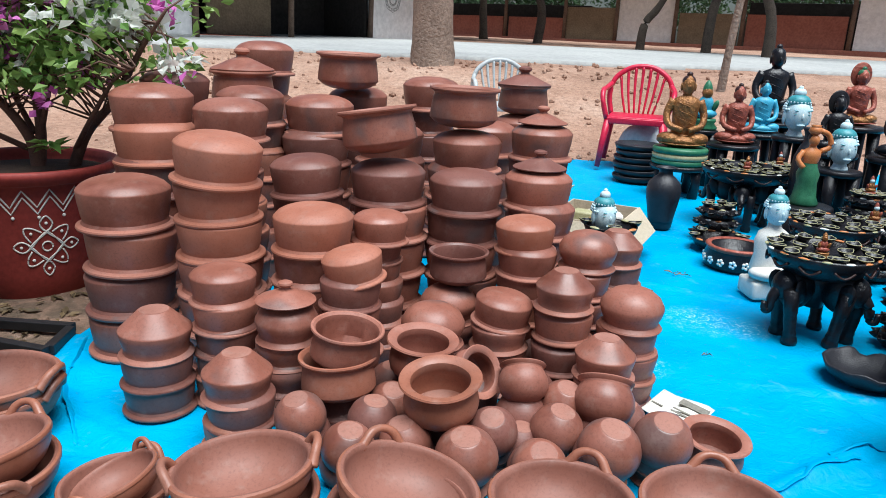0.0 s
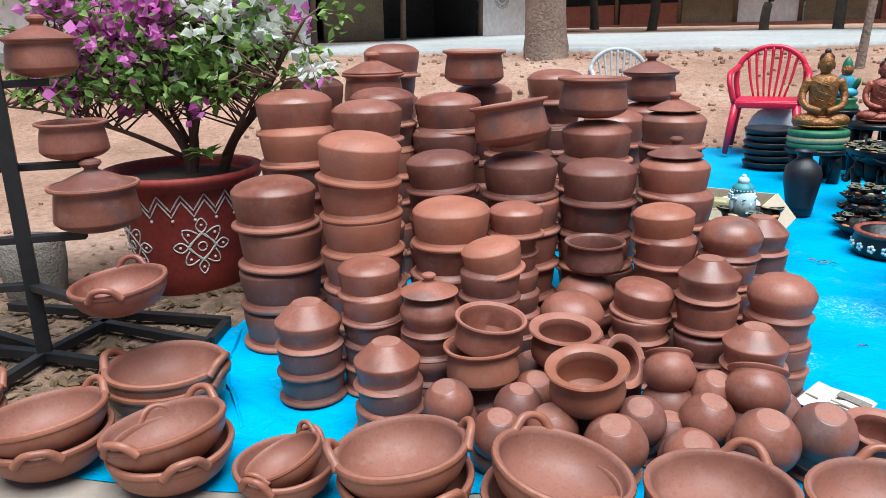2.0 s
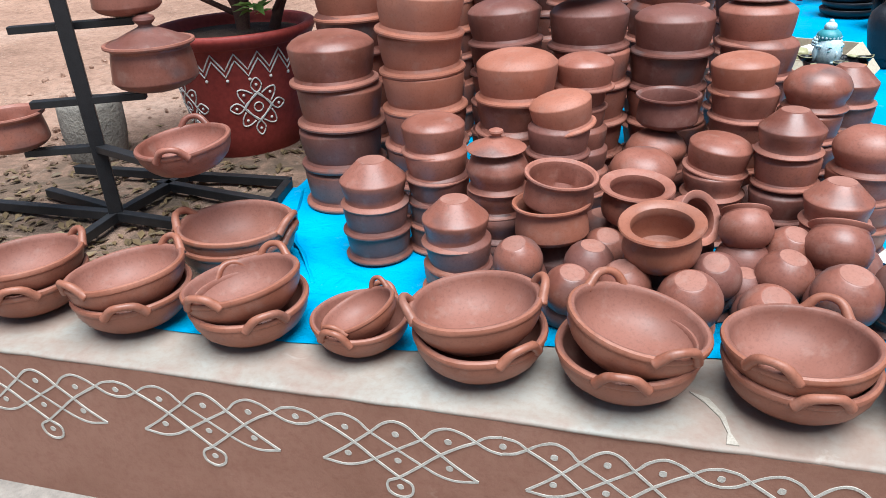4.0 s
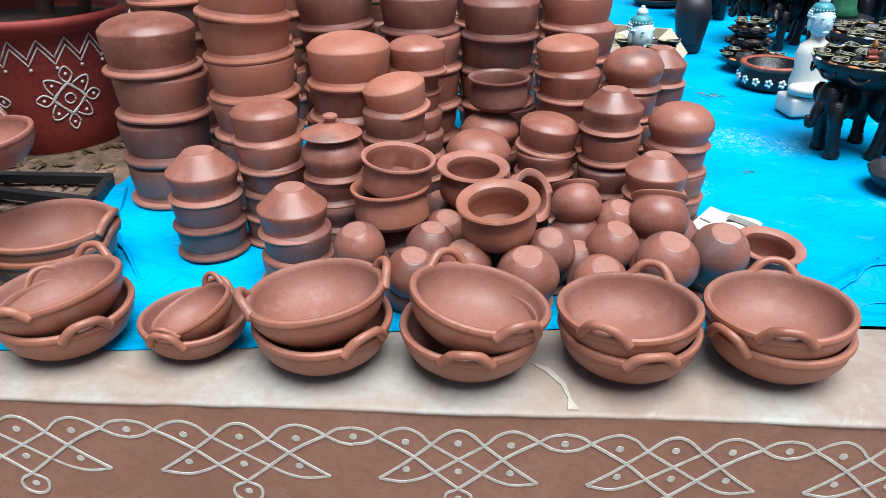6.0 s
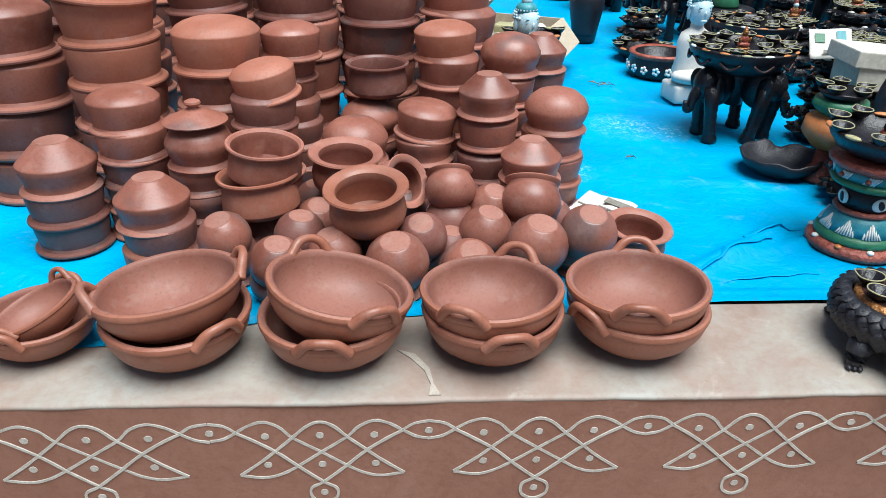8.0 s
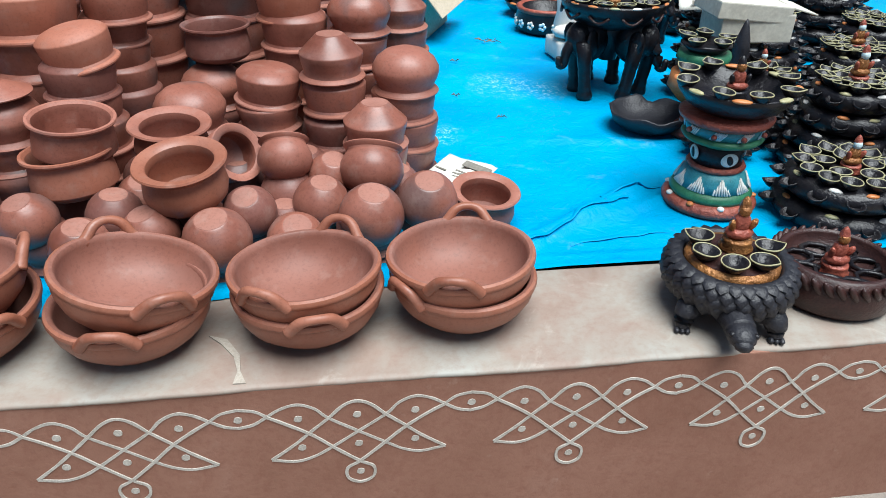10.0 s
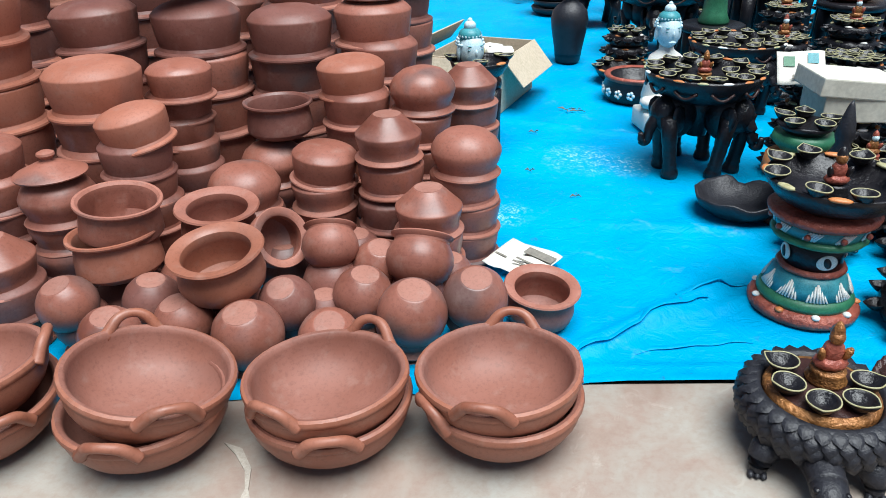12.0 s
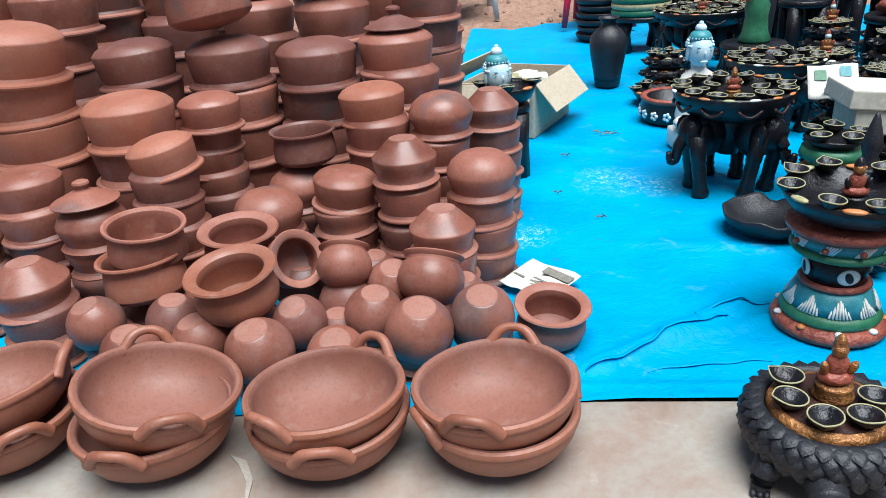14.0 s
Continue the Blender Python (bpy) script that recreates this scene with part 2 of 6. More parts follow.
def ground_material():
    m, n, l, b = mat("red_earth", 0.95, 0, 0.2)
    co = n.new("ShaderNodeTexCoord").outputs["Object"]
    big = noise_node(n, l, 0.9, 6, 0.65, co)
    c = ramp(n, l, big.outputs[0], [(0.30, (0.26, 0.150, 0.105)), (0.52, (0.43, 0.26, 0.185)), (0.75, (0.56, 0.39, 0.30))]).outputs[0]
    fine = noise_node(n, l, 22, 6, 0.75, co)
    c = mix(n, l, ramp(n, l, fine.outputs[0], [(0.35, (0.55,) * 3), (0.55, (0,) * 3)]).outputs[0], c, (0.13, 0.075, 0.05))
    chips = noise_node(n, l, 45, 3, 0.6, co)
    c = mix(n, l, ramp(n, l, chips.outputs[0], [(0.62, (0,) * 3), (0.68, (0.6,) * 3)]).outputs[0], c, (0.55, 0.42, 0.34))
    # patchy darker brown earth round the rack
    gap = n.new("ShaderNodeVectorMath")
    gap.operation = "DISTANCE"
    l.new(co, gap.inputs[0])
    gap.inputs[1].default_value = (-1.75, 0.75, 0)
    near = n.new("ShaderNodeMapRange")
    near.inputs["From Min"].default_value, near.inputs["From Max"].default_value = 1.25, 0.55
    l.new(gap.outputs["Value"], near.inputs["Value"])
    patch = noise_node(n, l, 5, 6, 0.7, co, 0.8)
    dark_earth = mix(n, l, 1.0, ramp(n, l, patch.outputs[0], [(0.36, (0.2,) * 3), (0.56, (0.9,) * 3)]).outputs[0], near.outputs[0], "MULTIPLY")
    c = mix(n, l, dark_earth, c, (0.105, 0.078, 0.055))
    l.new(c, b.inputs["Base Color"])
    bump(n, l, b, fine.outputs[0], 0.9, 0.03)
    return m


def thatch_material():
    m, n, l, b = mat("dry_thatch", 0.95, 0, 0.2)
    co = n.new("ShaderNodeTexCoord").outputs["Object"]
    big = noise_node(n, l, 1.6, 5, 0.65, co)
    fine = noise_node(n, l, 18, 5, 0.75, co)
    c = ramp(n, l, big.outputs[0], [(0.3, (0.21, 0.195, 0.175)), (0.7, (0.46, 0.43, 0.39))]).outputs[0]
    c = mix(n, l, ramp(n, l, fine.outputs[0], [(0.35, (0.6,) * 3), (0.6, (0,) * 3)]).outputs[0], c, (0.085, 0.078, 0.07))
    l.new(c, b.inputs["Base Color"])
    bump(n, l, b, fine.outputs[0], 1.0, 0.06)
    return m


def leaf_material(name, a, b2):
    m, n, l, b = mat(name, 0.5, 0, 0.4)
    geo = n.new("ShaderNodeNewGeometry")
    r = ramp(n, l, geo.outputs["Random Per Island"], [(0.0, a), (1.0, b2)])
    l.new(r.outputs[0], b.inputs["Base Color"])
    tr = n.new("ShaderNodeBsdfTranslucent")
    l.new(r.outputs[0], tr.inputs["Color"])
    ms = n.new("ShaderNodeMixShader")
    ms.inputs[0].default_value = 0.35
    l.new(b.outputs[0], ms.inputs[1])
    l.new(tr.outputs[0], ms.inputs[2])
    l.new(ms.outputs[0], n["Material Output"].inputs["Surface"])
    return m


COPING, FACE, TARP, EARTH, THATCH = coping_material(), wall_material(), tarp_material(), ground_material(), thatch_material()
LEAF = leaf_material("shrub_leaf", (0.09, 0.20, 0.035), (0.28, 0.42, 0.11))
TREELEAF = leaf_material("tree_leaf", (0.045, 0.13, 0.045), (0.14, 0.29, 0.10))
DRYLEAF = leaf_material("dry_leaf", (0.05, 0.035, 0.02), (0.30, 0.21, 0.11))
DARKLEAF = leaf_material("far_tree_leaf", (0.03, 0.075, 0.035), (0.08, 0.15, 0.065))
PINK = leaf_material("magenta_bract", (0.48, 0.08, 0.36), (0.70, 0.24, 0.58))
PALE = leaf_material("white_bract", (0.68, 0.70, 0.64), (0.84, 0.85, 0.80))

# ---------------------------------------------------------------- mesh helpers


def link(name, bm, material, parent=None, label="", smooth=True, m=None):
    me = bpy.data.meshes.new(name)
    if smooth:
        for f in bm.faces:
            f.smooth = True
    bm.normal_update()
    bm.to_mesh(me)
    bm.free()
    for k in material if isinstance(material, (list, tuple)) else [material]:
        me.materials.append(k)
    ob = new(name, me)
    if parent:
        ob.parent = parent
    if m:
        ob.matrix_basis = m
    if label:
        ob["label"] = label
    return ob


def part(name, bm, material, parent, label="", smooth=True, m=None):
    return link(name, bm, material, parent, label, smooth, m)


def thing(name, m, label, category, group="", kind=""):
    ob = new(name)
    ob.empty_display_size = 0.05
    ob.matrix_basis = m
    return tagged(ob, label, category, group, kind)


def lathe(bm, prof, seg=36, m=None, wob=0.0, seed=0):
    """Turn a profile of (radius, height) round z; a radius of 0 closes it to a point."""
    rings = []
    for r, z in prof:
        if r < 1e-6:
            rings.append([bm.verts.new((0, 0, z))])
            continue
        ring = []
        for i in range(seg):
            a = 2 * math.pi * i / seg
            k = 1 + wob * noise.noise((math.cos(a) * 1.3 + seed * 7, math.sin(a) * 1.3, z * 9 + seed))
            ring.append(bm.verts.new((r * k * math.cos(a), r * k * math.sin(a), z + wob * 0.25 * r * noise.noise((math.cos(a) + seed * 3, math.sin(a), 5)))))
        rings.append(ring)
    for p, q in zip(rings, rings[1:]):
        for i in range(seg):
            j = (i + 1) % seg
            if len(p) == 1 and len(q) == 1:
                continue
            if len(p) == 1:
                bm.faces.new((p[0], q[j], q[i]))
            elif len(q) == 1:
                bm.faces.new((p[i], p[j], q[0]))
            else:
                bm.faces.new((p[i], p[j], q[j], q[i]))
    if m:
        bmesh.ops.transform(bm, matrix=m, verts=[v for ring in rings for v in ring])
    return bm


def box(bm, sx, sy, sz, m=None, bevel=0.0):
    r = bmesh.ops.create_cube(bm, size=1.0)
    vs = r["verts"]
    bmesh.ops.scale(bm, vec=(sx, sy, sz), verts=vs)
    if bevel:
        es = {e for v in vs for e in v.link_edges}
        out = bmesh.ops.bevel(bm, geom=list(es), offset=bevel, segments=2, affect="EDGES", profile=0.6)
        vs = list({v for f in out["faces"] for v in f.verts} | {v for v in vs if v.is_valid})
    if m:
        bmesh.ops.transform(bm, matrix=m, verts=vs)
    return bm


def ball(bm, r, m, seg=12, index=0):
    out = bmesh.ops.create_uvsphere(bm, u_segments=seg, v_segments=max(6, seg * 2 // 3), radius=r, matrix=m)
    if index:
        for f in {f for v in out["verts"] for f in v.link_faces}:
            f.material_index = index
    return bm


def squash(x, y, z, sx, sy, sz, rx=0, ry=0, rz=0):
    return pose(x, y, z, rx, ry, rz) @ Matrix.Diagonal((sx, sy, sz, 1))


def tube(bm, pts, radii, seg=8, caps=True):
    pts = [Vector(p) for p in pts]
    rings = []
    for i, p in enumerate(pts):
        d = (pts[min(i + 1, len(pts) - 1)] - pts[max(i - 1, 0)]).normalized()
        s = d.cross(Vector((0, 0, 1)) if abs(d.z) < 0.95 else Vector((1, 0, 0))).normalized()
        u = s.cross(d)
        r = radii[i] if isinstance(radii, (list, tuple)) else radii
        rings.append([bm.verts.new(p + r * (math.cos(2 * math.pi * k / seg) * s + math.sin(2 * math.pi * k / seg) * u)) for k in range(seg)])
    for a, b in zip(rings, rings[1:]):
        for k in range(seg):
            bm.faces.new((a[k], a[(k + 1) % seg], b[(k + 1) % seg], b[k]))
    if caps:
        bm.faces.new(rings[0][::-1])
        bm.faces.new(rings[-1])
    return bm


def spline(pts, n=8):
    """A smooth line through points (Catmull-Rom)."""
    p = [Vector(q) for q in pts]
    p = [2 * p[0] - p[1]] + p + [2 * p[-1] - p[-2]]
    out = []
    for i in range(1, len(p) - 2):
        for k in range(n):
            t = k / n
            out.append(0.5 * (2 * p[i] + (p[i + 1] - p[i - 1]) * t + (2 * p[i - 1] - 5 * p[i] + 4 * p[i + 1] - p[i + 2]) * t * t + (3 * p[i] - p[i - 1] - 3 * p[i + 1] + p[i + 2]) * t ** 3))
    return out + [p[-2]]


# ---------------------------------------------------------------- ground, wall, tarpaulin


def height(x, y):
    if y < 0.12:
        return -0.42
    base = -0.045
    if y > 4.6:
        k = min(1.0, (y - 4.6) / 3.0)
        base += 0.60 * k * k * (3 - 2 * k)
    if y > 7.6:
        base += min(y - 7.6, 14) * 0.027 + max(0, y - 21.6) * 0.004
    rough = 0.0 if y < 0.5 else 0.018 * noise.noise((x * 2.3, y * 2.3, 0)) + 0.010 * noise.noise((x * 7, y * 7, 3))
    if 4.6 < y < 9:
        rough *= 2.2
    return base + rough


def ground():
    xs = [-400, -120, -40, -20, -14] + [-10 + 0.125 * i for i in range(145)] + [9, 12, 18, 30, 60, 150, 400]
    ys = [-400, -60, -12, -4, -1.5, -0.4, 0.10, 0.13] + [0.25 + 0.125 * i for i in range(76)] + [10, 11, 12, 13.5, 15, 17, 20, 24, 30, 45, 80, 200, 600]
    verts = [(x, y, height(x, y)) for y in ys for x in xs]
    w = len(xs)
    faces = [(j * w + i, j * w + i + 1, (j + 1) * w + i + 1, (j + 1) * w + i) for j in range(len(ys) - 1) for i in range(w - 1)]
    me = bpy.data.meshes.new("ground")
    me.from_pydata(verts, [], faces)
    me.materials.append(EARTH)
    me.polygons.foreach_set("use_smooth", [True] * len(faces))
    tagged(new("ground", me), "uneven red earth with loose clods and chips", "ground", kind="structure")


ground()


def sheet(name, xs, ys, fz, material, label, category, keep=None, edge=None):
    """A sheet on a grid; keep picks its cells, and edge draws its front border in to a line."""
    bm = bmesh.new()
    grid = {}
    for j, y in enumerate(ys):
        for i, x in enumerate(xs):
            q = max(y, edge(x)) if edge else y
            grid[i, j] = bm.verts.new((x, q, fz(x, q)))
    for j in range(len(ys) - 1):
        for i in range(len(xs) - 1):
            if keep is None or keep((xs[i] + xs[i + 1]) / 2, (ys[j] + ys[j + 1]) / 2):
                if not edge or ys[j + 1] > max(edge(xs[i]), edge(xs[i + 1])) + 0.001:
                    bm.faces.new((grid[i, j], grid[i + 1, j], grid[i + 1, j + 1], grid[i, j + 1]))
    bmesh.ops.delete(bm, geom=[v for v in bm.verts if not v.link_faces], context="VERTS")
    return tagged(link(name, bm, material), label, category, kind="structure")


def road():
    sheet("road", [-60 + 2 * i for i in range(61)], [-7 + 0.7 * i for i in range(11)] + [0.09], lambda x, y: -0.41, ROAD, "dusty grey road surface below the painted wall", "road")
    slab = sheet("pavement", [-14 + 0.5 * i for i in range(73)], [9.2 + 0.5 * i for i in range(13)], lambda x, y: height(x, y) * 0 + 0.598 + max(0, y - 7.6) * 0.027, CONCRETE,
          "pale concrete path before the huts", "pavement", lambda x, y: y > 9.3 - 0.25 * (x < -2) * min(6, -2 - x) + 0.06 * max(0, x))
    mod = slab.modifiers.new("thickness", "SOLIDIFY")
    mod.thickness, mod.offset = 0.12, -1


road()


def tarp_height(x, y):
    z = G - 0.004 + 0.006 * noise.noise((x * 3.1, y * 3.1, 1)) + 0.004 * noise.noise((x * 9, y * 9, 4))
    for ax, ay, bx, by, h in ((0.56, 0.41, 0.90, 0.645, 0.020), (0.72, 0.50, 0.98, 0.60, 0.012), (0.45, 1.9, 0.95, 1.7, 0.010), (0.6, 3.4, 1.6, 3.2, 0.014), (0.7, 0.98, 1.3, 0.9, 0.008), (-1.05, 0.55, -0.80, 0.42, 0.014), (-1.15, 0.75, -0.95, 0.40, 0.012)):
        d = Vector((bx - ax, by - ay, 0))
        t = max(0, min(1, ((x - ax) * d.x + (y - ay) * d.y) / d.length_squared))
        q = math.hypot(x - ax - t * d.x, y - ay - t * d.y)
        z += h * math.exp(-(q / 0.020) ** 2)
    if y < 0.36:
        z = max(z, (0.0025 if y < 0.30 else -0.008) + 0.002 * noise.noise((x * 8, y * 8, 2)))
    return z


def front_edge(x):
    """Where the sheet's front border lies: over the coping beside the pots, behind it further on."""
    knots = ((-9, 0.13), (-0.85, 0.13), (-0.57, 0.162), (-0.30, 0.224), (0.0, 0.246), (0.30, 0.25), (0.62, 0.284), (9, 0.284))
    for (x0, y0), (x1, y1) in zip(knots, knots[1:]):
        if x0 <= x < x1:
            return y0 + (y1 - y0) * (x - x0) / (x1 - x0) + 0.005 * math.sin(x * 13) * (x < 0.3)
    return 0.284


COVER = sheet("tarpaulin", [-1.32 + 0.018 * i for i in range(145)] + [1.30 + 0.05 * i for i in range(75)], [0.062 + 0.018 * i for i in range(150)] + [2.77 + 0.05 * i for i in range(53)], tarp_height, TARP, "creased bright blue plastic tarpaulin over the ground", "tarpaulin",
      lambda x, y: x > -1.24 - 0.03 * math.sin(y * 9) - 0.05 * (y - 0.9) and (y < 2.7 or x > 0.1) and y < 5.25 + 0.1 * math.sin(x * 5), front_edge)


def fold(pts, tall):
    """A pinched crease of the sheet that leans over to one side."""
    bm = bmesh.new()
    prev = None
    line = spline([(x, y, 0) for x, y in pts], 9)
    for i, p in enumerate(line):
        k = math.sin(math.pi * (i + 0.4) / len(line)) ** 0.6
        x, y = p.x + 0.006 * noise.noise((p.x * 22, p.y * 22, 1)), p.y + 0.008 * noise.noise((p.x * 18, p.y * 18, 6))
        z, t = tarp_height(x, y), tall * k * (0.75 + 0.5 * noise.noise((p.x * 30, 2, 0)))
        cur = [bm.verts.new(q) for q in ((x, y + 0.016, z - 0.002), (x, y + 0.002, z + t * 0.7), (x, y - 0.007, z + t), (x, y - 0.008, z + t * 0.8), (x, y, z - 0.002))]
        if prev:
            for j in range(4):
                bm.faces.new((prev[j], prev[j + 1], cur[j + 1], cur[j]))
        prev = cur
    part("fold", bm, TARP, COVER, "pinched crease in the plastic")


for pts, tall in ((((0.545, 0.395), (0.64, 0.45), (0.74, 0.53), (0.86, 0.60)), 0.0065), (((0.80, 0.60), (0.87, 0.633), (0.97, 0.665)), 0.010), (((0.66, 0.40), (0.76, 0.425), (0.90, 0.44)), 0.005),
                  (((-1.16, 0.80), (-1.10, 0.66), (-1.00, 0.52), (-0.93, 0.42)), 0.016), (((-1.22, 0.98), (-1.17, 0.85), (-1.14, 0.72)), 0.020)):
    fold(pts, tall)


def front_wall():
    bm = bmesh.new()
    box(bm, 30, 0.259, 0.412, pose(4, 0.1235, -0.212), 0.003)
    wall = tagged(link("wall_front", bm, FACE, smooth=False), "low terracotta-painted plinth wall with white kolam border", "wall", kind="structure")
    bm = bmesh.new()
    n, rows = 460, ((0.001, -0.012), (-0.0075, -0.0085), (-0.0085, -0.005), (-0.006, -0.0012), (0.004, 0.0), (0.10, 0.0), (0.20, 0.0), (0.276, -0.001), (0.285, -0.006), (0.287, -0.04))
    line = []
    for i in range(n + 1):
        x = -8 + 16 * i / n
        dy = 0.004 * noise.noise((x * 3, 0, 0)) + 0.0025 * noise.noise((x * 14, 5, 0))
        chip = max(0, noise.noise((x * 6.3, 8, 1)) - 0.42) * 0.03
        line.append([bm.verts.new((x, y + (dy + chip if k < 4 else 0), z + (0.0015 * noise.noise((x * 5, y * 20, 7)) if z >= 0 else -chip * 0.4))) for k, (y, z) in enumerate(rows)])
    for a, b in zip(line, line[1:]):
        for k in range(len(rows) - 1):
            bm.faces.new((a[k], b[k], b[k + 1], a[k + 1]))
    part("coping", bm, COPING, wall, "worn pale plaster coping with a chipped edge")
    # pale wedge-shaped patch where two coats of plaster meet
    bm = bmesh.new()
    pts = [(-0.055, 0.132), (-0.022, 0.118), (0.003, 0.075), (0.009, 0.032), (0.020, 0.003), (0.000, 0.003), (0.004, 0.032), (-0.006, 0.070), (-0.030, 0.106)]
    top = [bm.verts.new((x, y, 0.0026)) for x, y in pts]
    bot = [bm.verts.new((x, y, -0.001)) for x, y in pts]
    bm.faces.new(top)
    for i in range(9):
        bm.faces.new((bot[i], bot[(i + 1) % 9], top[(i + 1) % 9], top[i]))
    part("plaster_patch", bm, PATCH, wall, "pale bare plaster wedge", False)
    return wall


WALL = front_wall()


def ribbon(bm, pts, width, y0, y1):
    """A painted line on the wall's face: a thin strip with rounded run and slightly uneven width."""
    pts = [Vector((p[0], p[1])) for p in pts]
    prev = None
    for i, p in enumerate(pts):
        d = (pts[min(i + 1, len(pts) - 1)] - pts[max(i - 1, 0)]).normalized()
        nrm = Vector((-d.y, d.x)) * width * (0.5 + 0.12 * noise.noise((p.x * 60, p.y * 60, 0)))
        a, b = p + nrm, p - nrm
        cur = [bm.verts.new((a.x, y1 - 0.0003 * i / len(pts), a.y)), bm.verts.new((b.x, y1 - 0.0003 * i / len(pts), b.y)), bm.verts.new((b.x, y0, b.y)), bm.verts.new((a.x, y0, a.y))]
        if prev:
            for k in range(4):
                bm.faces.new((prev[k], prev[(k + 1) % 4], cur[(k + 1) % 4], cur[k]))
        prev = cur


def kolam_border():
    links = [-2.02, -1.61, -1.197, -0.784, -0.373, 0.0, 0.383, 0.746, 1.086, 1.43]
    half1 = [(-.38, -.055), (-.32, -.040), (-.25, -.033), (-.18, -.045), (-.125, -.068), (0, -.102), (.125, -.136), (.2, -.153), (.28, -.160), (.385, -.153)]
    arch = [(-.385, -.153), (-.28, -.122), (-.2, -.094), (-.125, -.068), (-.06, -.043), (0, -.034), (.06, -.043), (.125, -.068), (.2, -.094), (.28, -.122), (.385, -.153)]
    loop = [(-.38, -.055), (-.3, -.074), (-.2, -.102), (-.1, -.138), (0, -.172), (.06, -.188), (.055, -.213), (0, -.224), (-.055, -.213), (-.06, -.188), (0, -.172), (.1, -.138), (.2, -.102), (.3, -.074), (.38, -.055)]
    face = -0.006
    for k, (a, b) in enumerate(zip(links, links[1:])):
        c, w = (a + b) / 2, b - a
        bm = bmesh.new()

        def place(p, s=1):
            jit = 0.0016
            return (c + s * p[0] * w + jit * noise.noise((p[0] * 5 + k, p[1] * 40, 1)), p[1] - 0.0105 + jit * noise.noise((p[0] * 5, p[1] * 40, 3 + k)), 0)
        for i, q in enumerate(([place(p) for p in half1], [place(p, -1) for p in half1], [place(p) for p in arch], [place(p) for p in loop])):
            ribbon(bm, spline(q, 5), 0.0050, face, face - 0.0009 - 0.0004 * i)
        for side in (-1, 1):
            up = [(side * u, v) for u, v in ((.38, -.055), (.43, -.041), (.5, -.035))]
            dn = [(side * u, v) for u, v in ((.38, -.055), (.44, -.069), (.5, -.074))]
            for i, q in enumerate((up, dn)):
                ribbon(bm, spline([place(p) for p in q], 4), 0.0050, face, face - 0.0009 - 0.0004 * i)
        for u, v in ((-.5, -.056), (-.25, -.064), (0, -.064), (.25, -.064), (-.25, -.130), (0, -.130), (.25, -.130), (0, -.198)):
            q = place((u, v))
            ring = [(q[0] + 0.0072 * math.cos(t * 0.7) * (1 + 0.1 * math.sin(t * 3 + k)), q[1] + 0.0068 * math.sin(t * 0.7)) for t in range(9)]
            f = [bm.verts.new((x, face - 0.0012, z)) for x, z in ring]
            g = [bm.verts.new((x, face, z)) for x, z in ring]
            bm.faces.new(f)
            for i in range(9):
                bm.faces.new((g[i], g[(i + 1) % 9], f[(i + 1) % 9], f[i]))
        part("kolam_motif", bm, LINE, WALL, "hand-painted white looped kolam motif", False)


kolam_border()

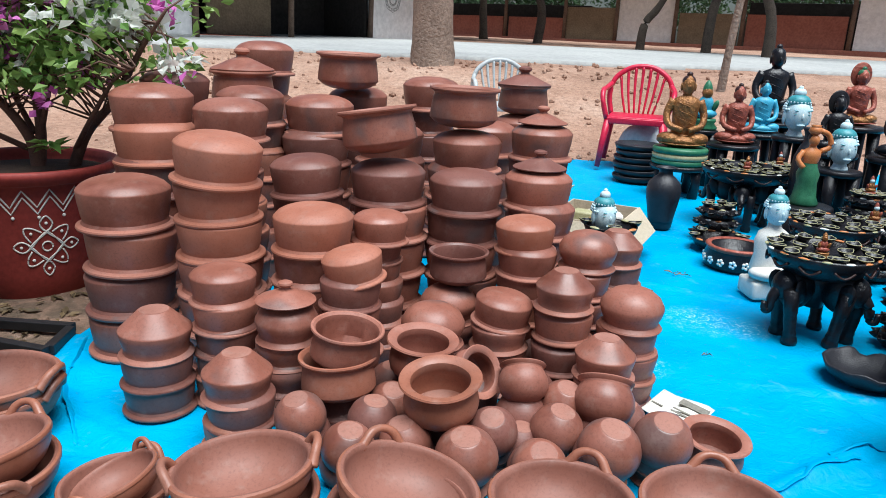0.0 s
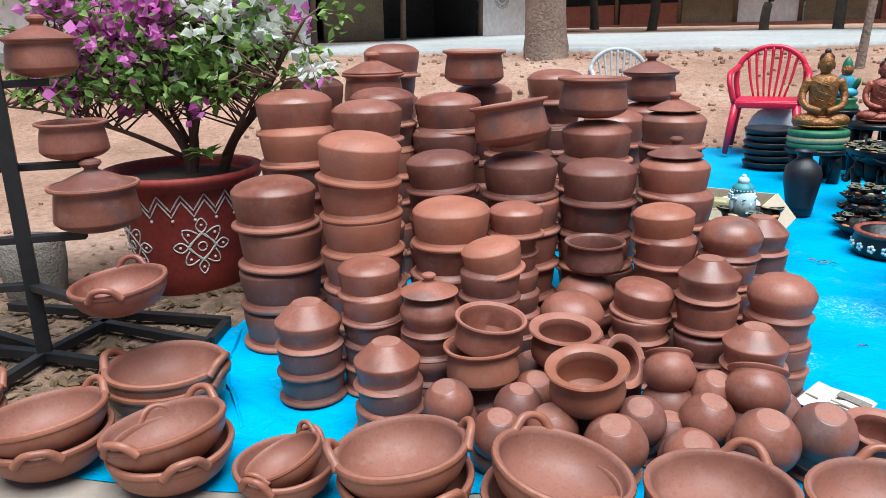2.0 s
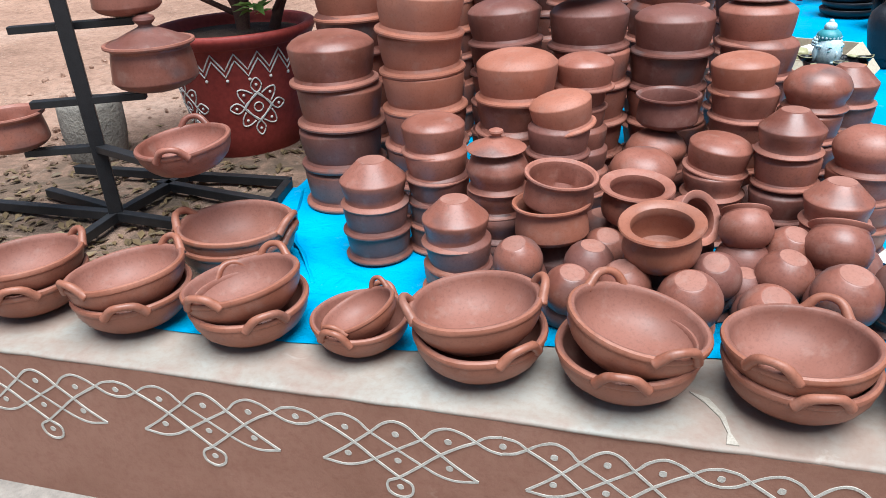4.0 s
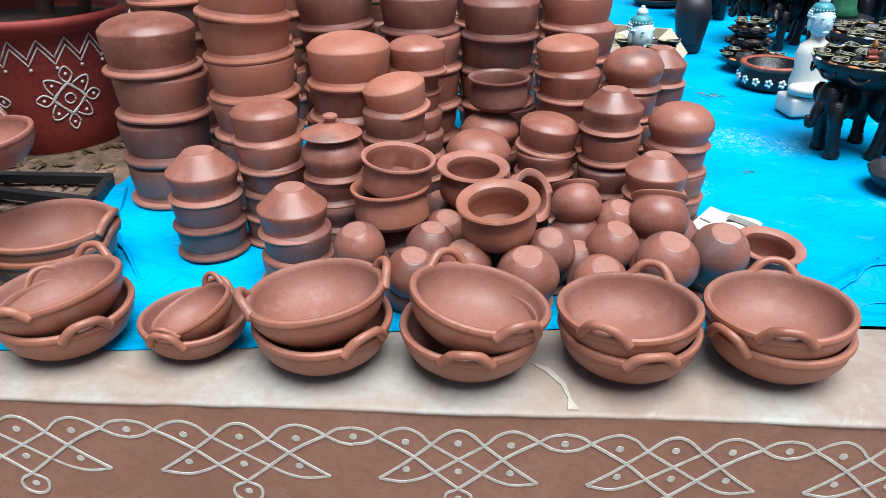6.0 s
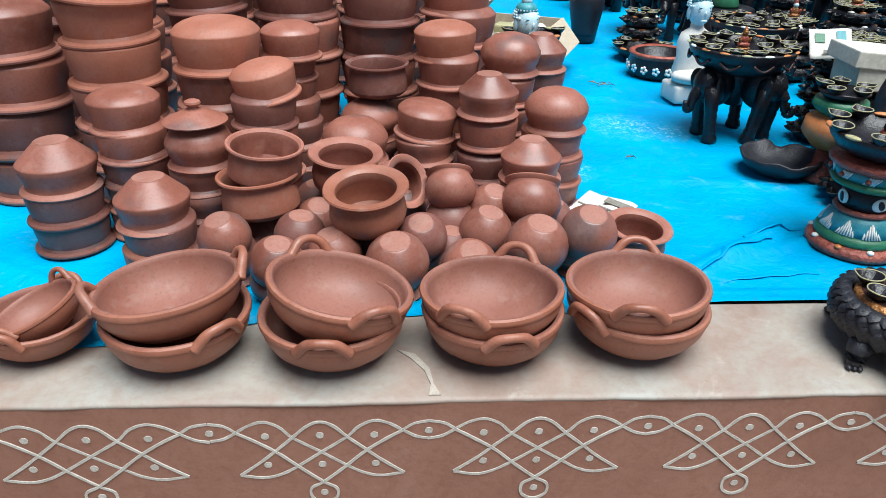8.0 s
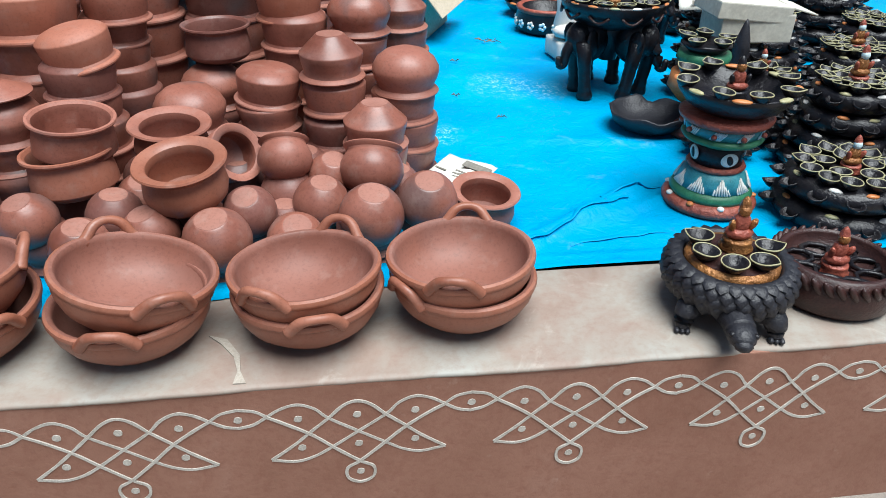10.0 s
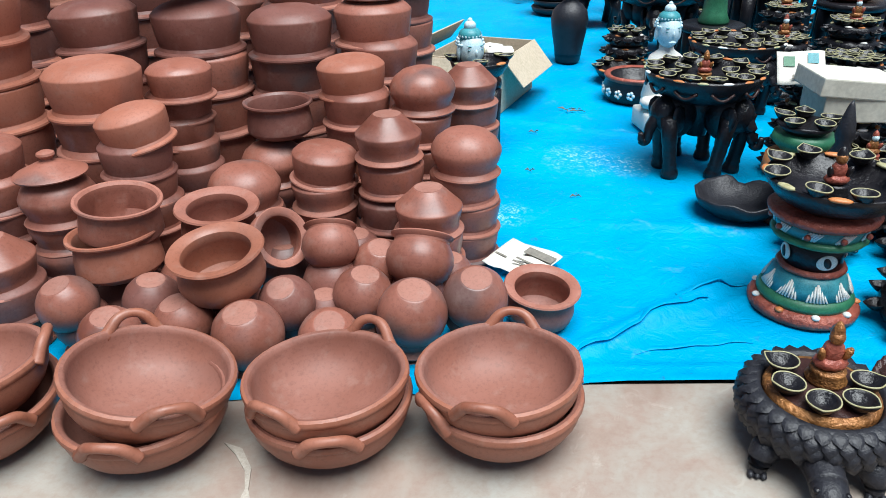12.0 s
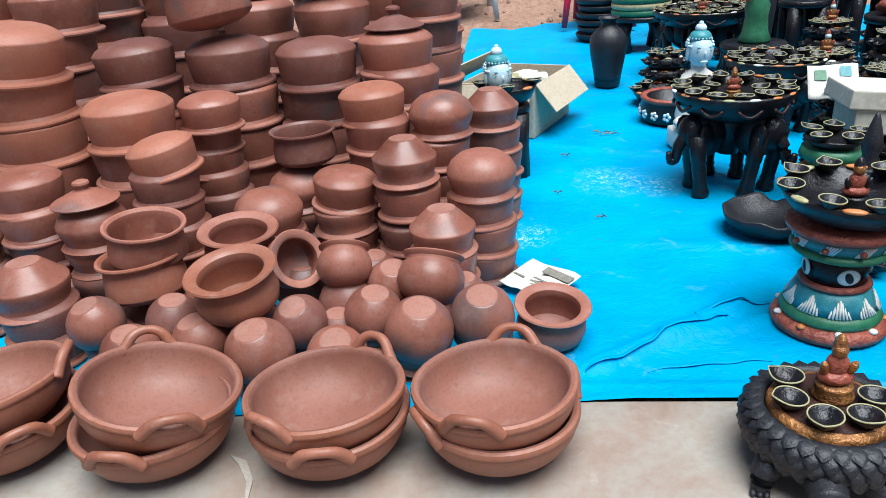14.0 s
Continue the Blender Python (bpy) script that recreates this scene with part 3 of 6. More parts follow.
# ---------------------------------------------------------------- clay pots
PROFILES = {
    "handi": [(0, 0), (.16, .006), (.27, .022), (.36, .052), (.42, .085), (.462, .128), (.472, .140), (.474, .152), (.462, .28), (.442, .41), (.428, .465), (.446, .497), (.494, .515), (.5, .532), (.494, .552), (.46, .552), (.43, .52), (.41, .46), (.425, .2), (.36, .1), (.2, .05), (0, .042)],
    "peaked": [(0, 0), (.17, .0), (.205, .002), (.215, .010), (.33, .125), (.458, .252), (.474, .266), (.478, .280), (.465, .36), (.44, .46), (.42, .54), (.43, .575), (.488, .605), (.5, .625), (.49, .645), (.45, .645), (.40, .60), (.385, .54), (.44, .3), (.3, .15), (.17, .045), (0, .04)],
    "round": [(0, 0), (.15, .006), (.3, .055), (.42, .15), (.485, .27), (.488, .33), (.46, .43), (.42, .51), (.415, .55), (.47, .60), (.485, .62), (.475, .642), (.43, .64), (.385, .58), (.38, .52), (.45, .32), (.39, .17), (.2, .06), (0, .045)],
    "matka": [(0, 0), (.15, 0), (.238, 0), (.256, .012), (.345, .085), (.43, .19), (.488, .34), (.5, .45), (.48, .58), (.42, .70), (.345, .79), (.325, .83), (.335, .87), (.40, .94), (.42, .96), (.41, .985), (.37, .985), (.30, .90), (.28, .83), (.42, .66), (.455, .45), (.37, .2), (.2, .06), (0, .05)],
    "open": [(0, 0), (.2, .01), (.34, .05), (.43, .14), (.455, .25), (.44, .36), (.405, .44), (.40, .475), (.43, .51), (.49, .545), (.5, .562), (.488, .582), (.40, .572), (.36, .54), (.345, .48), (.36, .43), (.41, .26), (.38, .14), (.2, .05), (0, .045)],
    "bowl": [(0, 0), (.15, .003), (.25, .018), (.35, .065), (.43, .14), (.472, .215), (.484, .270), (.487, .292), (.499, .304), (.502, .322), (.496, .340), (.478, .349), (.458, .345), (.446, .332), (.441, .305), (.428, .25), (.385, .165), (.30, .10), (.19, .062), (0, .052)],
    "globe": [(0, 0), (.15, .01), (.3, .06), (.43, .18), (.5, .36), (.49, .5), (.44, .62), (.405, .68), (.41, .71), (.46, .755), (.468, .775), (.455, .79), (.39, .765), (.365, .7), (.42, .6), (.46, .4), (.4, .2), (.2, .07), (0, .06)],
    "lid": [(0, 0.128), (0.2, 0.109), (0.4, 0.026), (0.46, 0.0), (0.5, 0.005), (0.505, 0.023), (0.48, 0.041), (0.36, 0.09), (0.24, 0.147), (0.13, 0.192), (0.085, 0.211), (0.075, 0.237), (0.105, 0.262), (0.128, 0.292), (0.118, 0.323), (0.07, 0.346), (0, 0.352)],
}
TALL = {k: max(z for r, z in p) for k, p in PROFILES.items()}
CACHE = {}


def shaped(kind, d, variant, runs, material):
    bm = bmesh.new()
    for run in runs:
        lathe(bm, [(r * d, z * d) for r, z in run], 40, None, 0.022, variant)
    for f in bm.faces:
        f.smooth = True
    bm.normal_update()
    for e in bm.edges:
        if e.is_manifold and e.calc_face_angle(0) > 0.62:
            e.smooth = False
    me = bpy.data.meshes.new(kind)
    bm.to_mesh(me)
    bm.free()
    me.materials.append(material)
    return me


def pot_mesh(kind, d, material, variant):
    """The body's and the rim's mesh of a pot (a lid's body and knob), shared by alike pots."""
    key = (kind, round(d, 3), material.name, variant)
    if key not in CACHE:
        p = PROFILES[kind]
        cut = 0.205 if kind == "lid" else 0.86 * TALL[kind]
        up = [i for i, q in enumerate(p) if q[1] >= cut]
        i, j = up[0], up[-1]
        runs = [p[:i + 1]] + ([p[j:]] if j < len(p) - 1 else [])
        CACHE[key] = (shaped(kind, d, variant, runs, material), shaped(kind, d, variant, [p[i:j + 1]], CLAY_RIM if material is CLAY else material))
    return CACHE[key]


LOOK = {"handi": ("cooking_pot", "flat-shouldered terracotta cooking pot"), "peaked": ("cooking_pot", "terracotta pot with a conical flat-tipped base"), "round": ("cooking_pot", "round-bottomed terracotta pot"),
        "matka": ("water_pot", "small globular terracotta water pot"), "open": ("cooking_pot", "wide-rimmed open terracotta pot"), "globe": ("water_pot", "round-bellied terracotta pot with a flared rim"), "lid": ("pot_lid", "domed terracotta lid with a round knob")}
RNG = random.Random(5)


def pot(kind, x, y, z, d, up=False, tx=0, ty=0, rz=None, material=None, label="", group="clay pots for sale"):
    """One pot with its lower end at height z: upright, or upside down on its rim. tx, ty: degrees of tilt."""
    if material is None:
        material = RNG.choice((CLAY, CLAY, CLAY, CLAY, CLAY_PALE, CLAY_DARK)) if kind in ("handi", "round") else RNG.choice((CLAY, CLAY, CLAY_DARK, CLAY))
    me, edge = pot_mesh(kind, d, material, RNG.randrange(4))
    name, base = LOOK[kind]
    ob = new(name, me)
    new("knob" if kind == "lid" else "rim", edge).parent = ob
    # upturned flat bases get a paler disc: scraping plus painted top light
    if kind in ("matka", "peaked") and not up:
        r = (0.230 if kind == "matka" else 0.196) * d
        if ("base", round(r, 4)) not in CACHE:
            CACHE["base", round(r, 4)] = shaped("base", 1.0, 1, [[(0, -.0012), (r * .9, -.0012), (r, -.0004), (r * 1.01, .002)]], CLAY_BASE)
        disc = new("base", CACHE["base", round(r, 4)])
        disc.parent = ob
        disc["label"] = "scraped flat base, painted paler as lit from above"
    rz = RNG.uniform(0, 360) if rz is None else rz
    m = pose(x, y, z) @ pose(0, 0, 0, tx, ty, 0)
    ob.matrix_basis = m @ (pose(0, 0, 0, 0, 0, rz) if up else pose(0, 0, TALL[kind] * d, 180, 0, rz))
    return tagged(ob, label or base + (", standing upright" if up else ", stacked upside down"), "pot lid" if kind == "lid" else "pot", group)


STEP = {"handi": 0.405, "peaked": 0.455, "round": 0.45}


def stack(kind, x, y, ztop, d, tx=0, ty=0, top=None, second=None, materials=()):
    """Upside-down pots one over another, from the ground up to a topmost rim at height ztop. tx, ty: the topmost one's tilt."""
    n = max(1, round((ztop - G) / (STEP[kind] * d)) + 1)
    step = (ztop - G) / (n - 1) if n > 1 else 0
    r = random.Random(int(1000 * (x + 5) + 77 * y * 10))
    lean = (r.uniform(-0.004, 0.004), r.uniform(-0.004, 0.004))
    for i in range(n):
        last = i == n - 1
        k = (top or kind) if last else (second or kind)
        mt = materials[n - 1 - i] if n - 1 - i < len(materials) else None
        pot(k, x + lean[0] * i * (not last) + r.uniform(-.003, .003), y + lean[1] * i * (not last), (ztop if last else G + i * step), d * (1 if last else r.uniform(0.985, 1.015)),
            tx=tx if last else r.uniform(-1.5, 1.5), ty=ty if last else r.uniform(-1.5, 1.5), material=mt, group="stack of clay pots")


C, P, K = CLAY, CLAY_PALE, CLAY_DARK
# tall stacks of large pots
stack("handi", -1.045, 0.94, 0.345, 0.258, materials=(C, C, K, C, K))
stack("handi", -0.763, 0.896, 0.493, 0.242, tx=0, ty=6, materials=(P, P, P, C, C))
stack("handi", -1.10, 1.265, 0.569, 0.262, materials=(C, P, K, C))
stack("handi", -0.843, 1.245, 0.552, 0.237, materials=(C, C))
stack("handi", -0.905, 1.61, 0.556, 0.25, materials=(C, C))
stack("handi", -1.17, 1.60, 0.60, 0.25, materials=(K, C))
stack("handi", -1.02, 2.17, 0.70, 0.255, materials=(C, C))
stack("handi", -0.665, 1.665, 0.528, 0.258, materials=(C, K, C))
stack("handi", -0.574, 1.114, 0.424, 0.218, ty=-3, materials=(K, K))
stack("handi", -0.502, 0.877, 0.328, 0.225, materials=(P, C))
stack("handi", -0.346, 1.177, 0.40, 0.237, materials=(K, C, C))
stack("handi", -0.125, 1.50, 0.455, 0.245, materials=(C, C))
stack("handi", -0.11, 1.206, 0.38, 0.234, materials=(K, K, C))
stack("handi", 0.108, 1.222, 0.404, 0.214, materials=(C, C))
stack("handi", 0.14, 1.70, 0.475, 0.235, materials=(C, K))
stack("handi", -0.585, 1.99, 0.545, 0.25, materials=(C, C))
stack("handi", -0.40, 1.63, 0.45, 0.25, materials=(C, C))
stack("handi", -0.30, 2.12, 0.59, 0.25, materials=(C, C))
stack("handi", 0.09, 2.30, 0.44, 0.25, materials=(C, C))
stack("handi", -0.06, 1.96, 0.44, 0.25, materials=(C, C))
# what stands on top of them
pot("handi", -0.362, 1.165, 0.552, 0.235, True, -3, -9, material=C, label="terracotta pot tipped upright on a stack of pots")
pot("handi", -0.14, 1.505, 0.598, 0.24, True, 0, 1, material=C)
pot("handi", -0.60, 1.85, 0.68, 0.245, True, 1, 1, material=C)
pot("handi", -0.99, 1.79, 0.60, 0.245, True, material=C)
pot("lid", -0.99, 1.79, 0.735, 0.235, True, material=C)
pot("lid", 0.108, 1.222, 0.521, 0.16, True, material=K)
pot("lid", 0.14, 1.70, 0.604, 0.18, True, material=C)
pot("lid", -0.40, 1.63, 0.587, 0.17, True, material=C)
pot("handi", 0.09, 2.30, 0.575, 0.23, True, material=C)
pot("lid", 0.09, 2.30, 0.70, 0.235, True, material=K)
# smaller stacks before them
stack("handi", -0.334, 0.959, 0.338, 0.160, materials=(C, C, C, C))
stack("handi", 0.068, 1.018, 0.322, 0.175, ty=-2, materials=(P, C, C))
stack("handi", -0.362, 0.739, 0.295, 0.159, ty=-10, tx=3, materials=(P, K, C))
stack("handi", -0.676, 0.685, 0.24, 0.168, materials=(C, C, K))
stack("peaked", -0.821, 0.608, 0.122, 0.177, top="peaked", second="handi", materials=(C, K, K))
stack("peaked", -0.573, 0.465, 0.103, 0.162, top="peaked", second="handi", materials=(C, K))
stack("round", -0.506, 0.624, 0.175, 0.155, materials=(C, C, K))
stack("handi", 0.012, 0.844, 0.166, 0.161, ty=7, tx=2, second="peaked", materials=(C, C))
stack("peaked", 0.168, 0.817, 0.23, 0.158, second="handi", materials=(C, C, K))
stack("peaked", 0.263, 0.673, 0.116, 0.153, second="handi", materials=(C, C))
stack("round", 0.245, 0.989, 0.289, 0.165, second="handi", materials=(C, C))
stack("round", 0.343, 0.824, 0.188, 0.166, second="handi", materials=(C, C, C))
stack("peaked", 0.362, 1.19, 0.247, 0.161, second="handi", materials=(C, C))
stack("round", -0.135, 0.965, 0.118, 0.165, materials=(C, K))
pot("handi", -0.113, 0.986, 0.224, 0.169, True, material=K)
stack("round", -0.165, 0.793, 0.118, 0.171, materials=(C, K))
pot("lid", -0.506, 0.624, 0.274, 0.142, True, material=C)
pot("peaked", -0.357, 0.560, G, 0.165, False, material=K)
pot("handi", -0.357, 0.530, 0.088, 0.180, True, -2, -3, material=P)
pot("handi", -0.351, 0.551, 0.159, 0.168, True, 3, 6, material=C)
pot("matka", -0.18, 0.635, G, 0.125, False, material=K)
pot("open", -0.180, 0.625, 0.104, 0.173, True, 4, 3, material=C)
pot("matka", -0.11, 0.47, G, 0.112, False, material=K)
pot("open", -0.115, 0.430, 0.104, 0.178, True, 8, -3, material=CLAY_BOWL)
# loose globular pots, mouth down, most of them set over another
for x, y, z, d, tx, ty in ((-.410, .429, .031, .113, 14, -8), (-.273, .439, .022, .113, 4, 8), (-.302, .322, .030, .110, 12, 8), (-.175, .383, .016, .111, 10, -10), (-.053, .349, .004, .131, 14, -3),
                           (0, .449, .028, .110, 24, -4), (.126, .476, .014, .117, 10, 10), (.083, .353, .010, .115, 24, 8), (.230, .401, .012, .133, 12, 6), (.353, .448, .024, .126, 18, 2),
                           (.152, .584, .030, .110, 16, 8), (-.245, .56, .010, .110, 18, 8)):
    pot("matka", x, y, z, d, False, tx, ty, material=None if d < .13 else C)
    if z > G + .03:
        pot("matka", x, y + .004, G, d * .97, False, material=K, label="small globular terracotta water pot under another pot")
# and a few mouth up, leaning among them
for kind, x, y, z, d, tx, ty in (("globe", .240, .505, .065, .139, -38, 8), ("globe", .065, .530, .098, .116, -42, -3), ("open", -.082, .609, .118, .128, 36, 55), ("open", .486, .513, G, .156, 6, 4)):
    pot(kind, x, y, z, d, True, tx, ty, material=C)
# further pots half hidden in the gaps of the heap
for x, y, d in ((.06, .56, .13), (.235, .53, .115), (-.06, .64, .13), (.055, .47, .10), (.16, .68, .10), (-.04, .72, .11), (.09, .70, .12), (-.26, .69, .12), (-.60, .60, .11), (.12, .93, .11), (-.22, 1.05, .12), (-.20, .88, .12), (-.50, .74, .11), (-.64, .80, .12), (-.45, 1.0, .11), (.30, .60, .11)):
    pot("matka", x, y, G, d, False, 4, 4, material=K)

# ---------------------------------------------------------------- handled bowls on the coping


def bowl(m, d=0.26, turn=0, material=None, label="", group="handled bowls on the wall"):
    """A shallow two-handled cooking bowl; turn: degrees of its handles' axis."""
    ob = thing("cooking_bowl", m @ pose(0, 0, 0, 0, 0, turn), label or "shallow terracotta cooking bowl with two loop handles", "bowl", group)
    mt = material or CLAY_BOWL
    key = ("bowl", round(d, 3), mt.name, RNG.randrange(4))
    if key not in CACHE:
        prof = PROFILES["bowl"]
        top = prof.index((.478, .349))
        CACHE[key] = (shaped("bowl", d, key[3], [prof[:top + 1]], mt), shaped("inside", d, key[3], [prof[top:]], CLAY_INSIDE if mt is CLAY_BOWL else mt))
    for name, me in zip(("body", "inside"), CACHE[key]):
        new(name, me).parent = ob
    h = TALL["bowl"] * d
    for side in (0, 180):
        bm = bmesh.new()
        k = d / 0.26
        rise = RNG.uniform(0.015, 0.019)
        pts = spline([(0.1175 * k, -0.044 * k, h - 0.014), (0.122 * k, -0.036 * k, h - 0.004), (0.129 * k, -0.025 * k, h + rise * 0.6), (0.134 * k, -0.010 * k, h + rise), (0.134 * k, 0.010 * k, h + rise), (0.129 * k, 0.025 * k, h + rise * 0.6), (0.122 * k, 0.036 * k, h - 0.004), (0.1175 * k, 0.044 * k, h - 0.014)], 4)
        n = len(pts)
        tube(bm, pts, [k * (0.0076 + 0.0030 * abs(2 * i / (n - 1) - 1)) for i in range(n)], 10)
        part("handle", bm, mt, ob, m=pose(0, 0, 0, 0, 0, side))
    return ob


def bowl_pair(x, y, z, low, top, tx=0, ty=0, d=0.26, lift=0.043):
    """Two bowls nested: the turn of each one's handles, and the upper one's tilt."""
    bowl(pose(x, y, z), d, low, label="shallow terracotta cooking bowl under another bowl")
    bowl(pose(x, y, z + lift) @ pose(0, 0, 0, tx, ty, 0), d, top, label="shallow terracotta cooking bowl nested in another bowl")


bowl_pair(0.388, 0.160, 0.001, 210, 76, -2, -2, lift=0.038)
bowl_pair(0.119, 0.148, 0.001, 278, 241, -3, -2, lift=0.036)
bowl_pair(-0.170, 0.138, 0.001, 268, 302, -4, 12, 0.262, 0.052)
bowl_pair(-0.445, 0.145, 0.001, 318, 20, -4, -6, 0.262, 0.054)
bowl(pose(-0.70, 0.165, 0.001), 0.205, 80)
bowl(pose(-0.685, 0.17, 0.030) @ pose(0, 0, 0, 2, -22, 0), 0.165, 72, label="small terracotta cooking bowl tipped inside a larger one")
bowl_pair(-0.95, 0.165, 0.001, 315, 262, -3, -10, 0.255, 0.042)
bowl_pair(-1.235, 0.16, 0.001, 300, 250, -3, -7, 0.258, 0.042)
bowl_pair(-1.52, 0.17, 0.001, 300, 240, -3, -3, 0.258, 0.042)
bowl(pose(-1.145, 0.46, G), 0.295, 10, group="handled bowls on the ground")
bowl(pose(-1.145, 0.46, G + 0.03) @ pose(0, 0, 0, -2, 0, 0), 0.295, 5, group="handled bowls on the ground")

# ---------------------------------------------------------------- black display rack with pots


def bar(bm, a, b, w, t):
    a, b = Vector(a), Vector(b)
    d = b - a
    box(bm, d.length, w, t, Matrix.Translation((a + b) / 2) @ d.to_track_quat("X", "Z").to_matrix().to_4x4(), 0.002)


def rack():
    ob = thing("display_rack", pose(-1.694, 0.68, -0.03), "black steel display rack with short arms on a floor frame", "rack")
    bm = bmesh.new()
    box(bm, 0.04, 0.04, 1.45, pose(0, 0, 0.725, 0, 0, 38), 0.003)
    part("post", bm, STEEL, ob, smooth=False)
    for a, b in (((-0.42, 0.335), (0.42, 0.33)), ((-0.02, 0.25), (0.44, 0.155)), ((0, 0), (0.03, 0.32)), ((0, 0), (0.33, -0.04)), ((0, 0), (0.02, -0.38)), ((0, 0), (-0.50, 0.01)), ((-0.36, 0.13), (-0.02, 0.03)), ((0.42, 0.315), (0.44, 0.17))):
        bm = bmesh.new()
        bar(bm, (a[0], a[1], 0.02), (b[0], b[1], 0.02), 0.028, 0.028)
        part("floor_bar", bm, STEEL, ob, smooth=False)
    for a, b, z in (((-0.13, -0.06), (0.15, 0.07), 0.375), ((-0.16, -0.03), (0.13, 0.12), 0.572), ((-0.10, -0.05), (0.05, 0.14), 0.80), ((0, 0), (0.40, -0.15), 0.235), ((-0.19, -0.07), (0, 0), 0.235)):
        bm = bmesh.new()
        bar(bm, (a[0], a[1], z), (b[0], b[1], z), 0.032, 0.02)
        part("arm", bm, STEEL, ob, smooth=False)
    return ob


rack()
DISPLAY = "pots on the display rack"
pot("handi", -1.507, 0.765, 0.358, 0.245, True, material=CLAY, label="wide terracotta pot on a rack arm", group=DISPLAY)
pot("lid", -1.507, 0.765, 0.482, 0.235, True, material=CLAY_DARK, group=DISPLAY)
pot("handi", -1.575, 0.80, 0.555, 0.195, True, material=CLAY, label="terracotta pot on a rack arm", group=DISPLAY)
pot("handi", -1.66, 0.83, 0.782, 0.2, True, material=CLAY, label="terracotta pot with its lid on a rack arm", group=DISPLAY)
pot("lid", -1.66, 0.83, 0.883, 0.2, True, material=CLAY, group=DISPLAY)
pot("handi", -1.90, 0.60, 0.216, 0.2, True, material=CLAY, label="terracotta pot on a low rack arm", group=DISPLAY)
bowl(pose(-1.285, 0.53, 0.216) @ pose(0, 0, 0, 4, -4, 0), 0.24, 108, CLAY, "shallow terracotta cooking bowl on a low rack arm", DISPLAY)

# ---------------------------------------------------------------- painted planter with bougainvillea


def planter():
    base = pose(-1.655, 1.46, -0.05)
    ob = thing("planter", base, "large red-oxide clay planter painted with white kolam", "planter")
    prof = [(0, 0), (.175, 0), (.185, .01), (.205, .10), (.232, .25), (.250, .36), (.258, .412), (.270, .418), (.284, .424), (.290, .436), (.296, .446), (.296, .462), (.285, .468), (.262, .462), (.256, .44), (.25, .42), (0, .42)]
    bm = bmesh.new()
    lathe(bm, prof, 64, None, 0.006, 3)
    part("body", bm, RUST, ob)
    bm = bmesh.new()
    lathe(bm, [(.252, .425), (.18, .437), (.07, .445), (0, .448)], 40, None, 0.05, 4)
    part("soil", bm, SOIL, ob, "dark crumbly soil")

    def radius(z):
        for (r0, z0), (r1, z1) in zip(prof[2:], prof[3:]):
            if z0 <= z <= z1:
                return r0 + (r1 - r0) * (z - z0) / max(1e-6, z1 - z0)
        return 0.25

    def on(a, z):
        r = radius(z) + 0.0005
        return (r * math.cos(a), r * math.sin(a), z)

    def line(name, uv, a0, z0, r=0.0035):
        bm = bmesh.new()
        tube(bm, [on(a0 + u / 0.24, z0 + v) for u, v in uv], r, 5)
        part(name, bm, WHITE, ob)

    for a0 in (radians(-49), radians(-122), radians(30), radians(140)):
        c = 0.046
        for s, t in ((1, 0), (0, 1), (-1, 0), (0, -1)):
            def turn(u, v):
                return (u * s - v * t, u * t + v * s)
            strand = [(-1.35, -0.25), (-0.9, 0.35), (0, 1.1), (0.42, 1.75), (0, 2.35), (-0.42, 1.75), (0, 1.1), (0.9, 0.35), (1.35, -0.25)]
            line("kolam_line", [turn(p.x * c, p.y * c) for p in spline([(u, v, 0) for u, v in strand], 5)], a0, 0.205, 0.003)
            corner = [(0.35, 1.1), (0.95, 1.45), (1.45, 1.45), (1.45, 0.95), (1.1, 0.35)]
            line("kolam_line", [turn(p.x * c, p.y * c) for p in spline([(u, v, 0) for u, v in corner], 5)], a0, 0.205, 0.003)
            for u, v in ((0, 1.8), (1.05, 1.05)):
                bm = bmesh.new()
                q = turn(u * c, v * c)
                ball(bm, 0.0055, Matrix.Translation(on(a0 + q[0] / 0.24, 0.205 + q[1])), 8)
                part("kolam_dot", bm, WHITE, ob)
        line("kolam_line", [(0.017 * math.cos(t * 0.4), 0.017 * math.sin(t * 0.4)) for t in range(17)], a0, 0.205, 0.003)
    n = 20
    for k, (lo, hi) in enumerate(((0.345, 0.404), (0.322, 0.381))):
        pts = []
        for i in range(n * 2 + 1):
            a = 2 * math.pi * i / (2 * n)
            for f in range(4):
                aa = a + f / 4 * math.pi / n
                zz = (lo + (hi - lo) * f / 4) if i % 2 == 0 else (hi - (hi - lo) * f / 4)
                pts.append(on(aa, zz))
        bm = bmesh.new()
        tube(bm, pts, 0.003, 5)
        part("zigzag_line", bm, WHITE, ob)
    for i in range(n):
        bm = bmesh.new()
        ball(bm, 0.006, Matrix.Translation(on(2 * math.pi * (i + .04) / n, 0.310)), 8)
        part("kolam_dot", bm, WHITE, ob)


planter()


